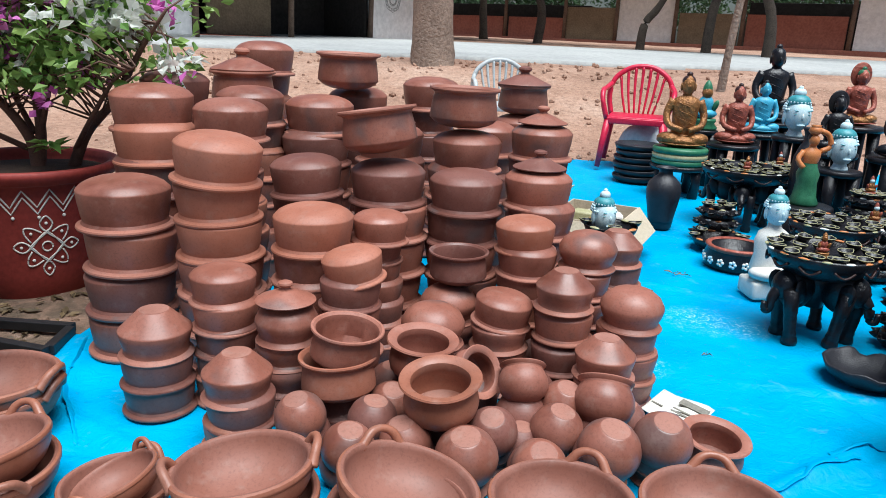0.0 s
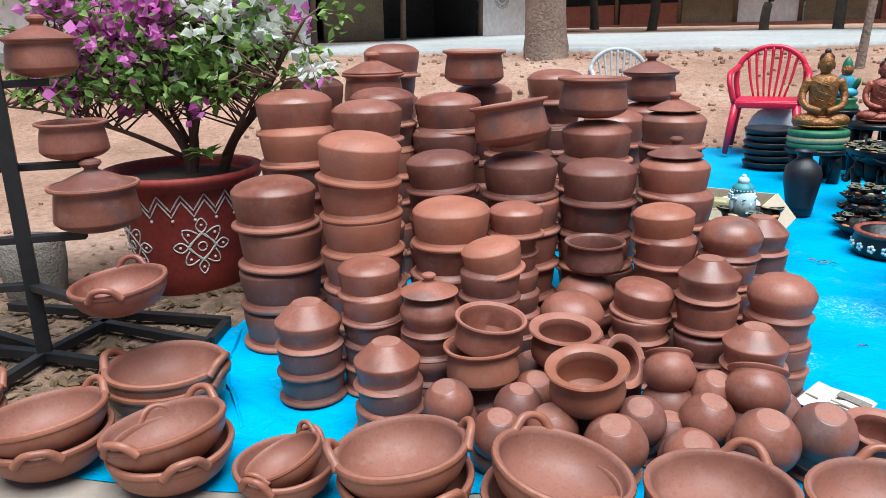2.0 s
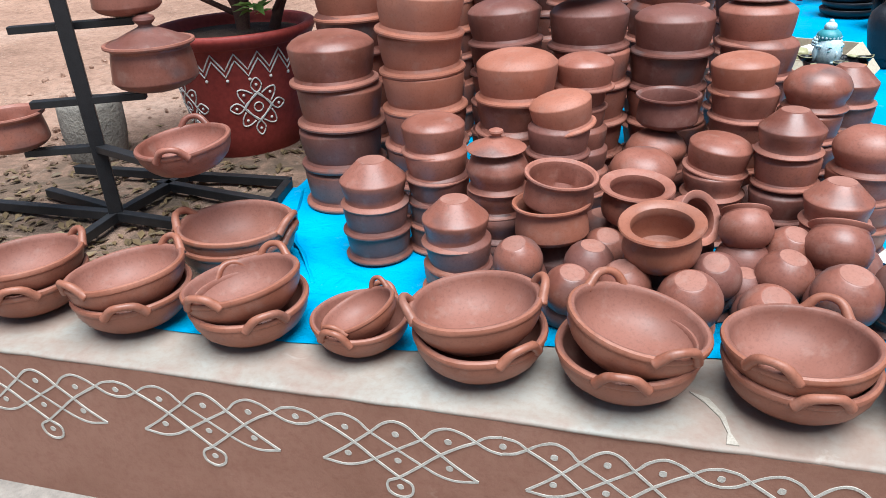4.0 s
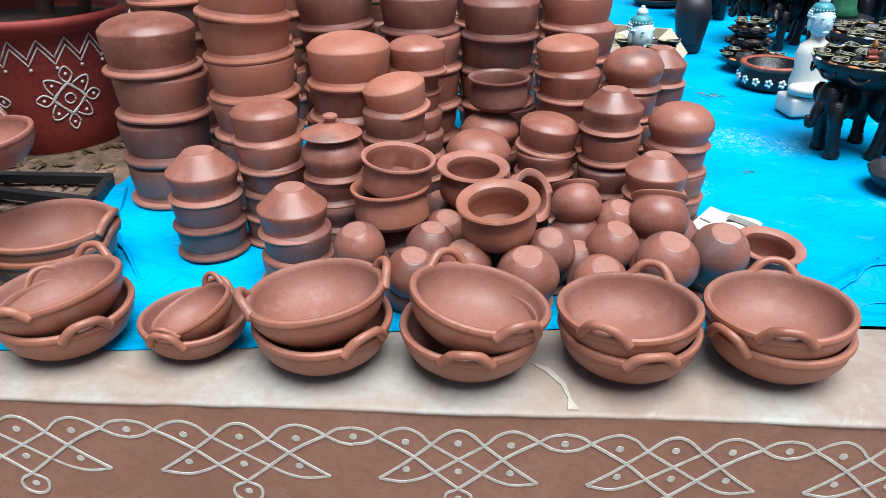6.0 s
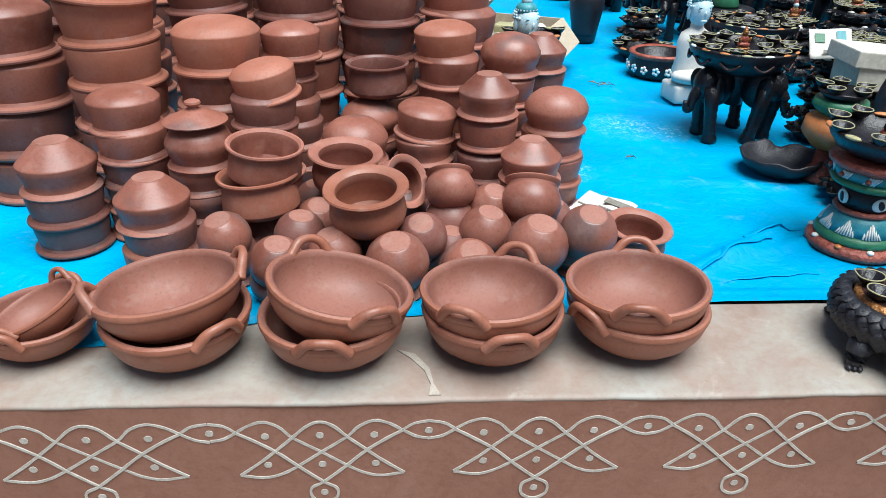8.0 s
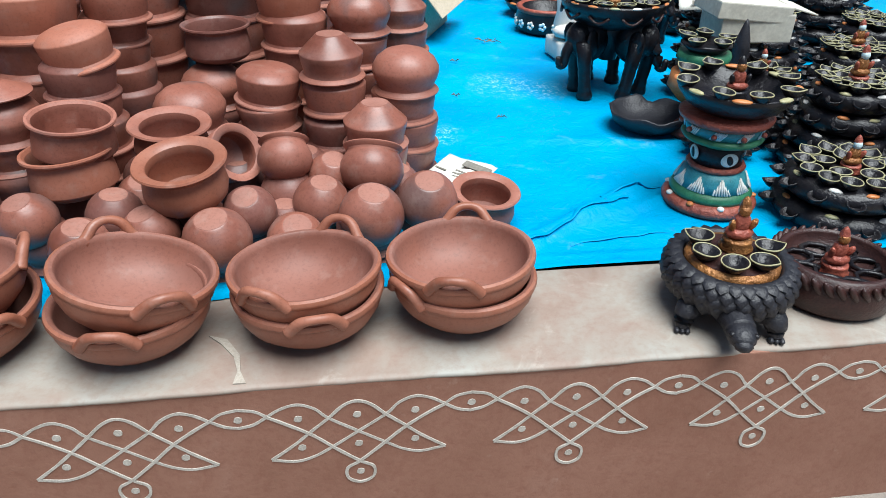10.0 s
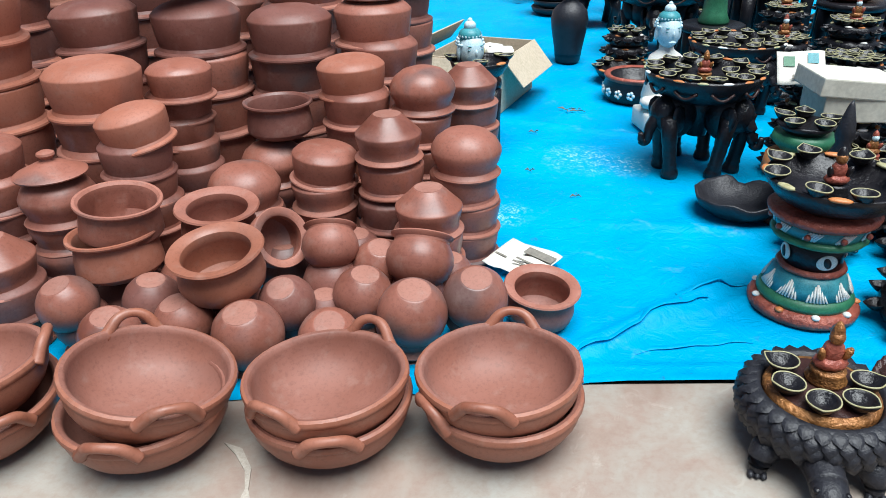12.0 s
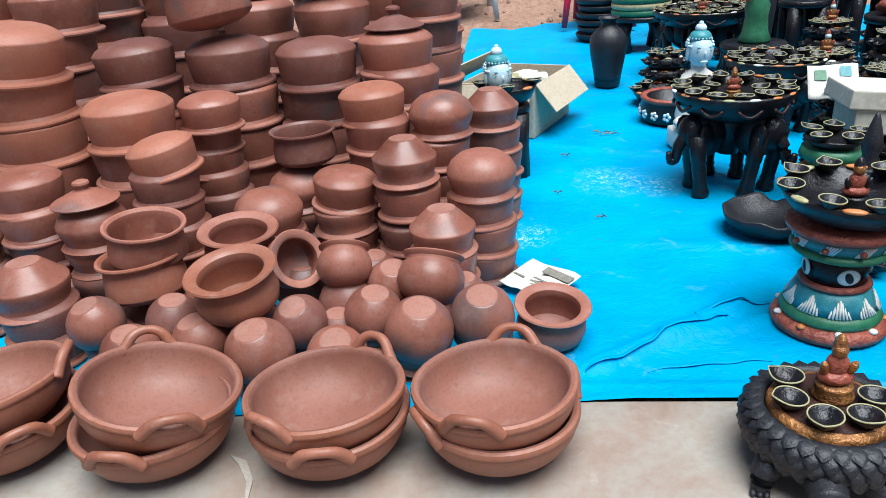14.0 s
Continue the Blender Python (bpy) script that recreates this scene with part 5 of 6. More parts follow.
def turtle(x, y, turn):
    ob = thing("turtle_lamp_holder", pose(x, y, 0, 0, 0, turn) @ Matrix.Diagonal((1, 1, .88, 1)), "slate-black clay turtle lamp holder with a scaly shell", "ornament")
    bm = bmesh.new()
    prof = [(0, .032), (.075, .034), (.100, .050), (.114, .078), (.110, .105), (.098, .122), (.088, .124), (.084, .112), (.08, .095), (0, .09)]
    lathe(bm, prof, 40, Matrix.Diagonal((1.0, 1.06, 1, 1)), 0.02, 6)
    shell = part("shell", bm, SLATE, ob)
    bm = bmesh.new()
    rim = [bm.verts.new(p) for p in ((-.012, 0, -.002), (-.004, -.0125, -.001), (.007, -.0098, -.001), (.0165, 0, .0005), (.007, .0098, -.001), (-.004, .0125, -.001))]
    ridge = [bm.verts.new(p) for p in ((-.002, 0, .0050), (.009, 0, .0052))]
    for i, j, k in ((0, 1, 0), (1, 2, 1), (2, 3, 1), (3, 4, 1), (4, 5, 1), (5, 0, 0)):
        bm.faces.new((rim[i], rim[j], ridge[k]))
    bm.faces.new((rim[1], ridge[1], ridge[0]))
    bm.faces.new((rim[5], ridge[0], ridge[1]))
    first = part("scale", bm, SLATE, shell)
    for row, (r, z, tilt, n) in enumerate(((.101, .120, 35, 30), (.110, .106, 65, 30), (.114, .090, 85, 29), (.1125, .074, 100, 28), (.106, .060, 118, 27))):
        for i in range(n):
            a = 360 * (i + .5 * (row % 2)) / n
            q = Matrix.Diagonal((1, 1.06, 1, 1)) @ pose(0, 0, 0, 0, 0, a) @ pose(r, 0, z, 0, tilt - 8, 0)
            ob2 = first if row == 0 and i == 0 else new("scale", first.data)
            ob2.parent = shell
            ob2.matrix_basis = q @ Matrix.Diagonal((1.05, 1, 1, 1))
    bm = bmesh.new()
    tube(bm, spline([(0, -.085, .055), (0, -.120, .058), (.003, -.142, .056)], 4), [.034, .033, .031, .029, .027, .026, .026, .026, .026], 12)
    ball(bm, 1, squash(.003, -.150, .055, .026, .034, .022), 14)
    ball(bm, 1, squash(.003, -.176, .050, .016, .014, .013), 10)
    head = part("head", bm, SLATE, ob)
    for s in (-1, 1):
        bm = bmesh.new()
        ball(bm, .0055, Matrix.Translation((.003 + s * .019, -.165, .064)), 8)
        part("eye", bm, BLACK, head)
    for sx, sy in ((-1, -1), (1, -1), (-1, 1), (1, 1)):
        bm = bmesh.new()
        tube(bm, spline([(sx * .060, sy * .062, .050), (sx * .074, sy * .080, .038), (sx * .078, sy * .088, .016), (sx * .079, sy * .093, .006)], 3), [.026, .025, .024, .022, .020, .018, .015, .013, .012, .011], 9)
        for k in (-1, 0, 1):
            ball(bm, 1, squash(sx * .079 + k * .009, sy * .098, .006, .0055, .010, .006), 6)
        part("foot", bm, SLATE, ob)
    bm = bmesh.new()
    lathe(bm, [(0, .092), (.082, .092), (.083, .118), (.079, .126), (.05, .130), (0, .131)], 30)
    tray = part("tray", bm, GOLD, ob, "orange and brown painted lamp tray")
    bm = bmesh.new()
    lathe(bm, [(.072, .1275), (.040, .1325), (0, .134)], 20)
    part("tray_centre", bm, BROWNBLACK, tray)
    q = pose(x, y, 0, 0, 0, turn) @ Matrix.Diagonal((1, 1, .88, 1))
    for a in (-205, -152, -98, -45, 8):
        p = q @ Vector((.060 * math.cos(radians(a)), .060 * math.sin(radians(a)), .1285))
        diya(p.x, p.y, p.z, a + turn)
    p = q @ Vector((0.004, .012, .1335))
    figurine(Matrix.Translation(p), 0.105, [GOLD, REDBROWN, GOLD], "tiny red and gold clay figurine on the turtle")


turtle(0.868, 0.125, -17)


def carved_dish(x, y, z, d):
    ob = thing("carved_dish", pose(x, y, z), "dark brown carved clay dish with a rope-moulded rim", "dish")
    r = d / 2
    bm = bmesh.new()
    lathe(bm, [(0, 0), (r * .88, 0), (r * .98, .012), (r, .035), (r * .97, .06), (r * .90, .078), (r * .82, .082), (r * .79, .074), (r * .77, .045), (0, .040)], 44)
    body = part("body", bm, BROWNBLACK, ob)
    n = 34
    for i in range(n):
        a = 2 * math.pi * i / n
        bm = bmesh.new()
        ball(bm, 1, pose(0, 0, 0, 0, 0, math.degrees(a)) @ squash(r * .955, 0, .062, .008, .007, .021, 35, 12, 0), 7)
        part("rope_twist", bm, BROWNBLACK, body)
    for i in range(8):
        a = 2 * math.pi * i / 8
        bm = bmesh.new()
        tube(bm, [(r * .55 * math.cos(a) + .026 * math.cos(t * math.pi / 4) * (1.4 if t == 0 else 1), r * .55 * math.sin(a) + .024 * math.sin(t * math.pi / 4), .052) for t in range(9)], .005, 5)
        part("lamp_cell", bm, BLACK, ob, "low ring for a lamp")
    figurine(pose(x, y, z + .0405), 0.1, [REDBROWN, REDBROWN, GOLD])


carved_dish(1.095, 0.150, 0.001, 0.23)


def tier_tower(x, y, z, d, tiers, fig=0.09, n=12):
    """Black lamp tower of stacked scalloped tiers with lamps on its top."""
    ob = thing("lamp_tower", pose(x, y, z), "black clay lamp tower of stacked scalloped tiers", "lamp tower")
    h = 0.0
    r = d / 2
    for t in range(tiers):
        bm = bmesh.new()
        rr = r * (1 - .10 * t)
        lathe(bm, [(0, h), (rr * .82, h), (rr * .95, h + .012), (rr, h + .03), (rr * .96, h + .046), (rr * .80, h + .055), (0, h + .055)], 36, None, 0.02, t)
        tier = part("tier", bm, BLACK, ob)
        m8 = 11
        for i in range(m8):
            a = 2 * math.pi * (i + .5 * (t % 2)) / m8
            cup = new("side_cup", DIYA.children[0].data)
            cup.parent = tier
            cup.matrix_basis = pose(rr * math.cos(a), rr * math.sin(a), h + .022, 0, 14, math.degrees(a)) @ Matrix.Diagonal((.85, .85, .95, 1))
        h += .055
        for i in range(7):
            a = 2 * math.pi * (i + DRNG.random() * .5) / 7
            dab = new("paint_dab", DABS[(i + t) % 3])
            dab.parent = tier
            dab.matrix_basis = pose(rr * .86 * math.cos(a), rr * .86 * math.sin(a), h - .004, 0, 0, math.degrees(a) + 90)
    rr = r * (1 - .10 * (tiers - 1))
    diya_ring(x, y, z + h, rr * .72, n)
    if n > 9:
        diya_ring(x, y, z + h, rr * .40, 5)
    if fig:
        figurine(pose(x, y, z + h), fig, [REDBROWN, GOLD, PALEBLUE])


tier_tower(1.32, 0.47, G, 0.30, 2)
tier_tower(1.48, 0.74, G, 0.30, 4, 0.1)
tier_tower(1.36, 0.98, G, 0.22, 3, 0.08, 9)
tier_tower(1.62, 0.50, G, 0.30, 3, 0.1)
tier_tower(1.66, 1.02, G, 0.28, 4, 0.09)
tier_tower(1.90, 0.80, G, 0.30, 4, 0.1)
lamp_dish(1.80, 0.28, G, 0.28, 8, "black clay lamp dish on the blue sheet")


def black_vase(x, y, s, label="tall black clay vase with a narrow neck", slim=1.0):
    bm = bmesh.new()
    lathe(bm, [(r * s * slim, z * s) for r, z in [(0, 0), (.17, 0), (.185, .02), (.21, .2), (.26, .48), (.275, .62), (.25, .74), (.17, .83), (.115, .87), (.105, .92), (.13, .965), (.16, .985), (.155, 1.0), (.12, .99), (.085, .93), (.085, .87), (.2, .75), (.2, .1), (0, .06)]], 32, None, 0.015, 2)
    tagged(link("vase", bm, SLATE, m=pose(x, y, G)), label, "vase")


black_vase(0.867, 2.80, 0.32)


def wavy_bowl(x, y, d):
    bm = bmesh.new()
    lathe(bm, [(r * d, z * d) for r, z in [(0, 0), (.22, 0), (.36, .04), (.46, .14), (.5, .24), (.485, .255), (.45, .23), (.38, .13), (.2, .07), (0, .065)]], 40, None, 0.03, 8)
    for v in bm.verts:
        r = math.hypot(v.co.x, v.co.y)
        if r > .4 * d:
            a = math.atan2(v.co.y, v.co.x)
            v.co.z += .004 * math.sin(5 * a) + .003 * math.sin(9 * a + 1) - .016 * math.exp(-((a - 1.2) / .2) ** 2)
    tagged(link("wavy_bowl", bm, SLATE, m=pose(x, y, G)), "black clay bowl with a wavy broken-looking rim", "bowl")


wavy_bowl(1.075, 1.035, 0.235)


def painted_bowl(x, y):
    ob = thing("painted_bowl", pose(x, y, G), "low painted bowl with white flowers on a black band", "bowl")
    bm = bmesh.new()
    lathe(bm, [(0, 0), (.115, 0), (.128, .015), (.132, .06), (.124, .085), (.130, .098), (.122, .104), (.108, .098), (.104, .07), (0, .03)], 36)
    part("body", bm, BLACK, ob)
    bm = bmesh.new()
    lathe(bm, [(.124, .084), (.132, .094), (.132, .101), (.122, .106), (.107, .100)], 36)
    part("rim", bm, REDBROWN, ob, "brown painted rim")
    for i in range(16):
        a = 2 * math.pi * i / 16
        bm = bmesh.new()
        for k in range(5):
            t = 2 * math.pi * k / 5
            aa = a + .075 * math.cos(t)
            ball(bm, .0075, Matrix.Translation((.1315 * math.cos(aa), .1315 * math.sin(aa), .042 + .011 * math.sin(t))), 6)
        part("flower", bm, PALEBLUE if i % 2 else WHITE, ob, "white painted flower")


painted_bowl(1.05, 2.14)
lamp_dish(1.06, 2.42, G, 0.26, 6, "dark clay dish of oil lamps", 0)
tier_tower(1.10, 2.62, G, 0.2, 3, 0.0, 6)


def white_statue():
    bm = bmesh.new()
    head_shape(bm)
    bmesh.ops.transform(bm, matrix=Matrix.Translation((0, 0, .265)) @ Matrix.Diagonal((.165, .165, .165, 1)), verts=bm.verts)
    for f in bm.faces:
        f.material_index = max(1, f.material_index)
    box(bm, .15, .13, .07, pose(0, 0, .035), .012)
    lathe(bm, [(0, .07), (.062, .07), (.070, .12), (.060, .17), (.066, .22), (.055, .255), (.026, .275), (.024, .30)], 18, Matrix.Diagonal((1, .75, 1, 1)))
    ball(bm, 1, squash(0, -.03, .10, .085, .06, .032), 14)
    tagged(link("seated_statue", bm, [WHITE, PALEBLUE, TEAL], m=pose(1.045, 1.775, G, 0, 0, 8)), "white seated clay statue with a pale blue curly-haired head", "statue")


white_statue()

# statues standing on dark stools at the back


def stool(x, y, z0, r, h, material=None, label="black clay stool under a statue"):
    ob = thing("clay_stool", pose(x, y, z0), label, "stool")
    bm = bmesh.new()
    lathe(bm, [(0, h - .03), (r, h - .03), (r * 1.04, h - .018), (r * 1.03, h - .004), (r * .97, h), (0, h)], 28)
    part("top", bm, material or BLACK, ob)
    for k in range(4):
        a = radians(45 + 90 * k)
        bm = bmesh.new()
        tube(bm, [(r * .72 * math.cos(a), r * .72 * math.sin(a), h - .028), (r * .80 * math.cos(a), r * .80 * math.sin(a), h * .5), (r * .72 * math.cos(a), r * .72 * math.sin(a), 0)], [.035, .028, .034], 9)
        part("leg", bm, material or BLACK, ob)


def cushion(x, y, z, r):
    ob = thing("statue_base", pose(x, y, z), "round green and gold painted lotus base", "statue base")
    for k, mt in enumerate((GREEN, YELLOW, GREEN)):
        bm = bmesh.new()
        lathe(bm, [(0, .036 * k), (r * .95, .036 * k), (r, .036 * k + .009), (r, .036 * k + .027), (r * .95, .036 * k + .036), (0, .036 * k + .036)], 28)
        part("tier", bm, mt, ob)


stool(1.16, 3.72, G, 0.17, 0.20)
cushion(1.16, 3.72, G + 0.20, 0.17)
seated(pose(1.16, 3.72, G + 0.308, 0, 0, -4), 0.46, GOLD, GOLD, BROWNBLACK, label="gold-brown clay statue of a seated figure on a base")
stool(1.52, 3.85, G, 0.16, 0.33)
seated(pose(1.52, 3.85, G + 0.33), 0.38, REDBROWN, REDBROWN, BROWNBLACK, label="red-brown clay statue of a seated figure")
stool(1.735, 4.02, G, 0.16, 0.39)
seated(pose(1.735, 4.02, G + 0.39), 0.34, BLUE, BLUE, SLATE, label="bright blue clay statue of a seated figure")
stool(1.40, 4.15, G, 0.10, 0.38)
figurine(pose(1.40, 4.15, G + 0.38), 0.33, [GREEN, BLUE, GOLD], "small blue and gold clay figurine at the back")
stool(1.90, 4.35, G, 0.17, 0.44)
seated(pose(1.90, 4.35, G + 0.44), 0.52, BLACK, BLACK, BLACK, label="large black clay statue of a seated figure")
stool(1.80, 3.62, G, 0.12, 0.42)
head_statue(pose(1.80, 3.62, G + 0.42), 0.30, PALEBLUE, "pale blue clay bust")
stool(1.86, 3.22, G, 0.13, 0.39)
seated(pose(1.86, 3.22, G + 0.39), 0.31, BLACK, BLACK, BLACK, label="black clay statue of a seated figure", halo=True)
stool(2.06, 3.45, G, 0.16, 0.52)
seated(pose(2.06, 3.45, G + 0.52), 0.33, REDBROWN, GOLD, GREEN, label="red, gold and green painted clay statue", halo=True)
stool(1.79, 2.95, G, 0.11, 0.33)
head_statue(pose(1.79, 2.95, G + 0.33), 0.26, PALEBLUE, "pale blue clay bust with a hair bun")
stool(2.10, 3.0, G, 0.14, 0.40)
seated(pose(2.10, 3.0, G + 0.40), 0.36, BROWNBLACK, BLACK, BLACK, label="dark brown clay statue of a seated figure")
stool(2.05, 2.55, G, 0.14, 0.30)
seated(pose(2.05, 2.55, G + 0.30), 0.34, BROWNBLACK, REDBROWN, BLACK, label="dark brown and red clay statue of a seated figure")


def pot_bearer(m, h):
    bm = bmesh.new()
    lathe(bm, [(0, 0), (.17, 0), (.19, .03), (.15, .12), (.13, .3), (.145, .42), (.10, .52), (.095, .56)], 18)
    for f in bm.faces:
        f.material_index = 1
    lathe(bm, [(.095, .55), (.125, .64), (.12, .72), (.05, .76), (.042, .80)], 16, Matrix.Diagonal((1, .75, 1, 1)))
    ball(bm, 1, squash(0, -.01, .855, .065, .07, .08), 14)
    ball(bm, 1, squash(0, .02, .885, .068, .068, .06), 10, 2)
    lathe(bm, [(0, .92), (.05, .93), (.085, .97), (.07, 1.02), (.05, 1.03), (.07, 1.05), (0, 1.05)], 14)
    tube(bm, spline([(.115, 0, .71), (.23, -.02, .78), (.20, 0, .92), (.08, 0, .98)], 4), [.036] * 13, 8)
    tube(bm, spline([(-.115, 0, .71), (-.19, -.03, .60), (-.13, -.08, .50)], 4), [.036] * 9, 8)
    bmesh.ops.scale(bm, vec=(h, h, h), verts=bm.verts)
    tagged(link("standing_statue", bm, [ORANGE, GREEN, BROWNBLACK], m=m), "orange and green clay statue carrying a pot on its head", "statue")


stool(1.43, 2.47, G, 0.13, 0.23)
pot_bearer(pose(1.43, 2.47, G + 0.23, 0, 0, 10), 0.35)
black_vase(1.53, 2.75, 0.56, "tall slender black clay vase", 0.42)

for x, y, d, t, n in ((1.62, 1.45, .30, 4, 12), (1.92, 1.30, .32, 4, 12), (1.70, 1.80, .30, 4, 12), (2.02, 1.75, .32, 5, 12), (1.60, 2.15, .28, 4, 10), (1.88, 2.18, .30, 5, 10), (2.25, 1.40, .32, 5, 10),
                      (2.30, 2.10, .32, 5, 10), (1.62, 3.30, .26, 5, 8), (2.15, 0.95, .32, 5, 10), (1.75, 2.52, .26, 5, 9), (2.4, 2.7, .34, 6, 8), (2.4, 3.3, .34, 7, 6)):
    tier_tower(x, y, G, d, t, DRNG.choice((0, 0.09, 0.1)), n)


def horn_vase(x, y, z):
    bm = bmesh.new()
    lathe(bm, [(0, 0), (.030, 0), (.034, .03), (.028, .07), (.016, .10), (.022, .12), (.017, .15), (.006, .19), (0, .20)], 18, None, 0.03, 3)
    tagged(link("finial", bm, SLATE, m=pose(x, y, z)), "dark pointed clay finial between the lamp dishes", "ornament")


tier_tower(1.20, 0.83, G, 0.15, 3, 0, 4)
horn_vase(1.20, 0.83, G + 0.165)


def gold_fish_stand(x, y):
    ob = thing("lamp_stand", pose(x, y, G), "orange, green and red painted clay lamp stand", "lamp stand")
    for name, prof, mt in (("foot", [(0, 0), (.06, 0), (.065, .01), (.035, .04), (.03, .10), (0, .10)], REDBROWN), ("belly", [(0, .095), (.05, .10), (.085, .14), (.08, .18), (.05, .20), (0, .2)], ORANGE), ("neck", [(0, .195), (.05, .195), (.075, .22), (.07, .24), (0, .24)], GREEN), ("cup", [(0, .235), (.04, .235), (.070, .262), (.062, .266), (.03, .25), (0, .25)], BLACK)):
        bm = bmesh.new()
        lathe(bm, prof, 24, None, 0.03, 2)
        part(name, bm, mt, ob)


gold_fish_stand(1.185, 0.985)
diya_ring(1.185, 0.985, G + 0.262, 0.055, 5)


def carton(x, y, turn, sx, sy, h):
    ob = thing("cardboard_carton", pose(x, y, G, 0, 0, turn), "open cardboard carton of small wrapped goods", "carton")
    for name, a, b, m in (("front_panel", sx, .006, pose(0, -sy / 2, h / 2)), ("back_panel", sx, .006, pose(0, sy / 2, h / 2)), ("side_panel", .006, sy - .008, pose(-sx / 2 + .003, 0, h / 2)), ("side_panel", .006, sy - .008, pose(sx / 2 - .003, 0, h / 2))):
        bm = bmesh.new()
        box(bm, a, b, h, m, .0015)
        part(name, bm, CARD, ob, smooth=False)
    bm = bmesh.new()
    box(bm, sx - .014, sy - .014, .006, pose(0, 0, .004))
    part("bottom", bm, CARD, ob, smooth=False)
    for m, a, b in ((pose(sx / 2 + .045, 0, h - .045, 0, 50, 0), .13, sy * .95), (pose(0, -sy / 2 - .03, h - .06, 65, 0, 0), sx * .95, .12), (pose(-sx / 2 - .03, 0, h + .03, 0, -50, 0), .10, sy * .95)):
        bm = bmesh.new()
        box(bm, a, b, .005, m, .0015)
        part("flap", bm, CARD, ob, smooth=False)
    for k, (px, py, mt, s) in enumerate(((-.05, .03, YELLOW, .05), (.06, .05, WHITE, .055), (.08, -.06, SLATE, .045), (0, .09, WHITE, .05))):
        bm = bmesh.new()
        box(bm, s * 2, s * 1.6, h * .92, pose(px, py, h * .46 + .008, 0, 0, 25 * k), .012)
        tagged(link("wrapped_parcel", bm, mt, m=pose(x, y, G, 0, 0, turn) @ pose(0, 0, 0)), ("yellow" if k == 0 else "pale") + " wrapped parcel inside the open carton", "parcel")


carton(0.43, 2.20, -23, 0.31, 0.40, 0.20)
lamp_dish(0.40, 1.575, G + 0.235, 0.19, 4, "dark clay dish with an orange rim beside the carton", 0)
stool(0.40, 1.575, G, 0.07, 0.235)
head_statue(pose(0.372, 1.57, G + 0.2585, 0, 0, 22), 0.165, PALEBLUE, "pale blue clay head with black-lined hair curls")


def lidded_box(m, sx, sy, h):
    ob = thing("card_box", m, "grey-beige card box with its lid ajar", "box")
    bm = bmesh.new()
    box(bm, sx, sy, h * .75, pose(0, 0, h * .375), .004)
    part("body", bm, GREYCARD, ob, smooth=False)
    bm = bmesh.new()
    box(bm, sx * 1.04, sy * 1.06, h * .45, pose(-.02, 0, h * .80, 0, 5, 3), .004)
    part("lid", bm, GREYCARD, ob, smooth=False)
    bm = bmesh.new()
    box(bm, sx * .35, sy, .004, pose(sx * .62, 0, h * .82, 0, 14, 0), .001)
    part("flap", bm, GREYCARD, ob, smooth=False)


tier_tower(1.37, 1.13, G, 0.22, 4, 0, 4)
lidded_box(pose(1.365, 1.125, G + 0.241, 0, 0, -4), 0.21, 0.16, 0.105)


def printed_card(m, sx, sy, label, marks):
    ob = thing("printed_sheet", m, label, "sheet")
    bm = bmesh.new()
    r = bmesh.ops.create_grid(bm, x_segments=8, y_segments=6, size=0.5)
    for v in bm.verts:
        v.co = (v.co.x * sx, v.co.y * sy, .006 * math.sin(v.co.x * 5) + .004 * noise.noise((v.co.x * 4, v.co.y * 4, 0)))
    ext = bmesh.ops.extrude_face_region(bm, geom=bm.faces[:])
    bmesh.ops.translate(bm, vec=(0, 0, .0015), verts=[g for g in ext["geom"] if isinstance(g, bmesh.types.BMVert)])
    part("paper", bm, PAPER, ob)
    for x, y, w, h, mt in marks:
        bm = bmesh.new()
        box(bm, w, h, .0012, pose(x, y, .0015 + .006 * math.sin(x / sx * 5) + .003))
        part("print_bar", bm, mt, ob, smooth=False)


printed_card(pose(0.475, 0.745, G + 0.020, 3, 6, -38), 0.14, 0.13, "folded printed newspaper lying on the tarpaulin", ((.03, .028, .075, .028, INK), (.03, -.015, .075, .006, INK), (.03, -.03, .075, .006, INK), (-.05, -.015, .03, .006, INK)))
tier_tower(1.33, 1.33, G, 0.13, 5, 0, 3)
printed_card(pose(1.285, 1.285, G + 0.325, 50, 0, -8), 0.125, 0.10, "white printed card with a green and a blue mark", ((-.03, .02, .03, .03, GREEN), (.03, .025, .028, .03, TEAL), (0.01, -.03, .07, .012, INK)))

# ---------------------------------------------------------------- chairs


CLEARGREY = varied("dusty_white_plastic", (0.36, 0.38, 0.38), (0.46, 0.48, 0.48), 5, 0.4, 0, 0.05, 0.002)


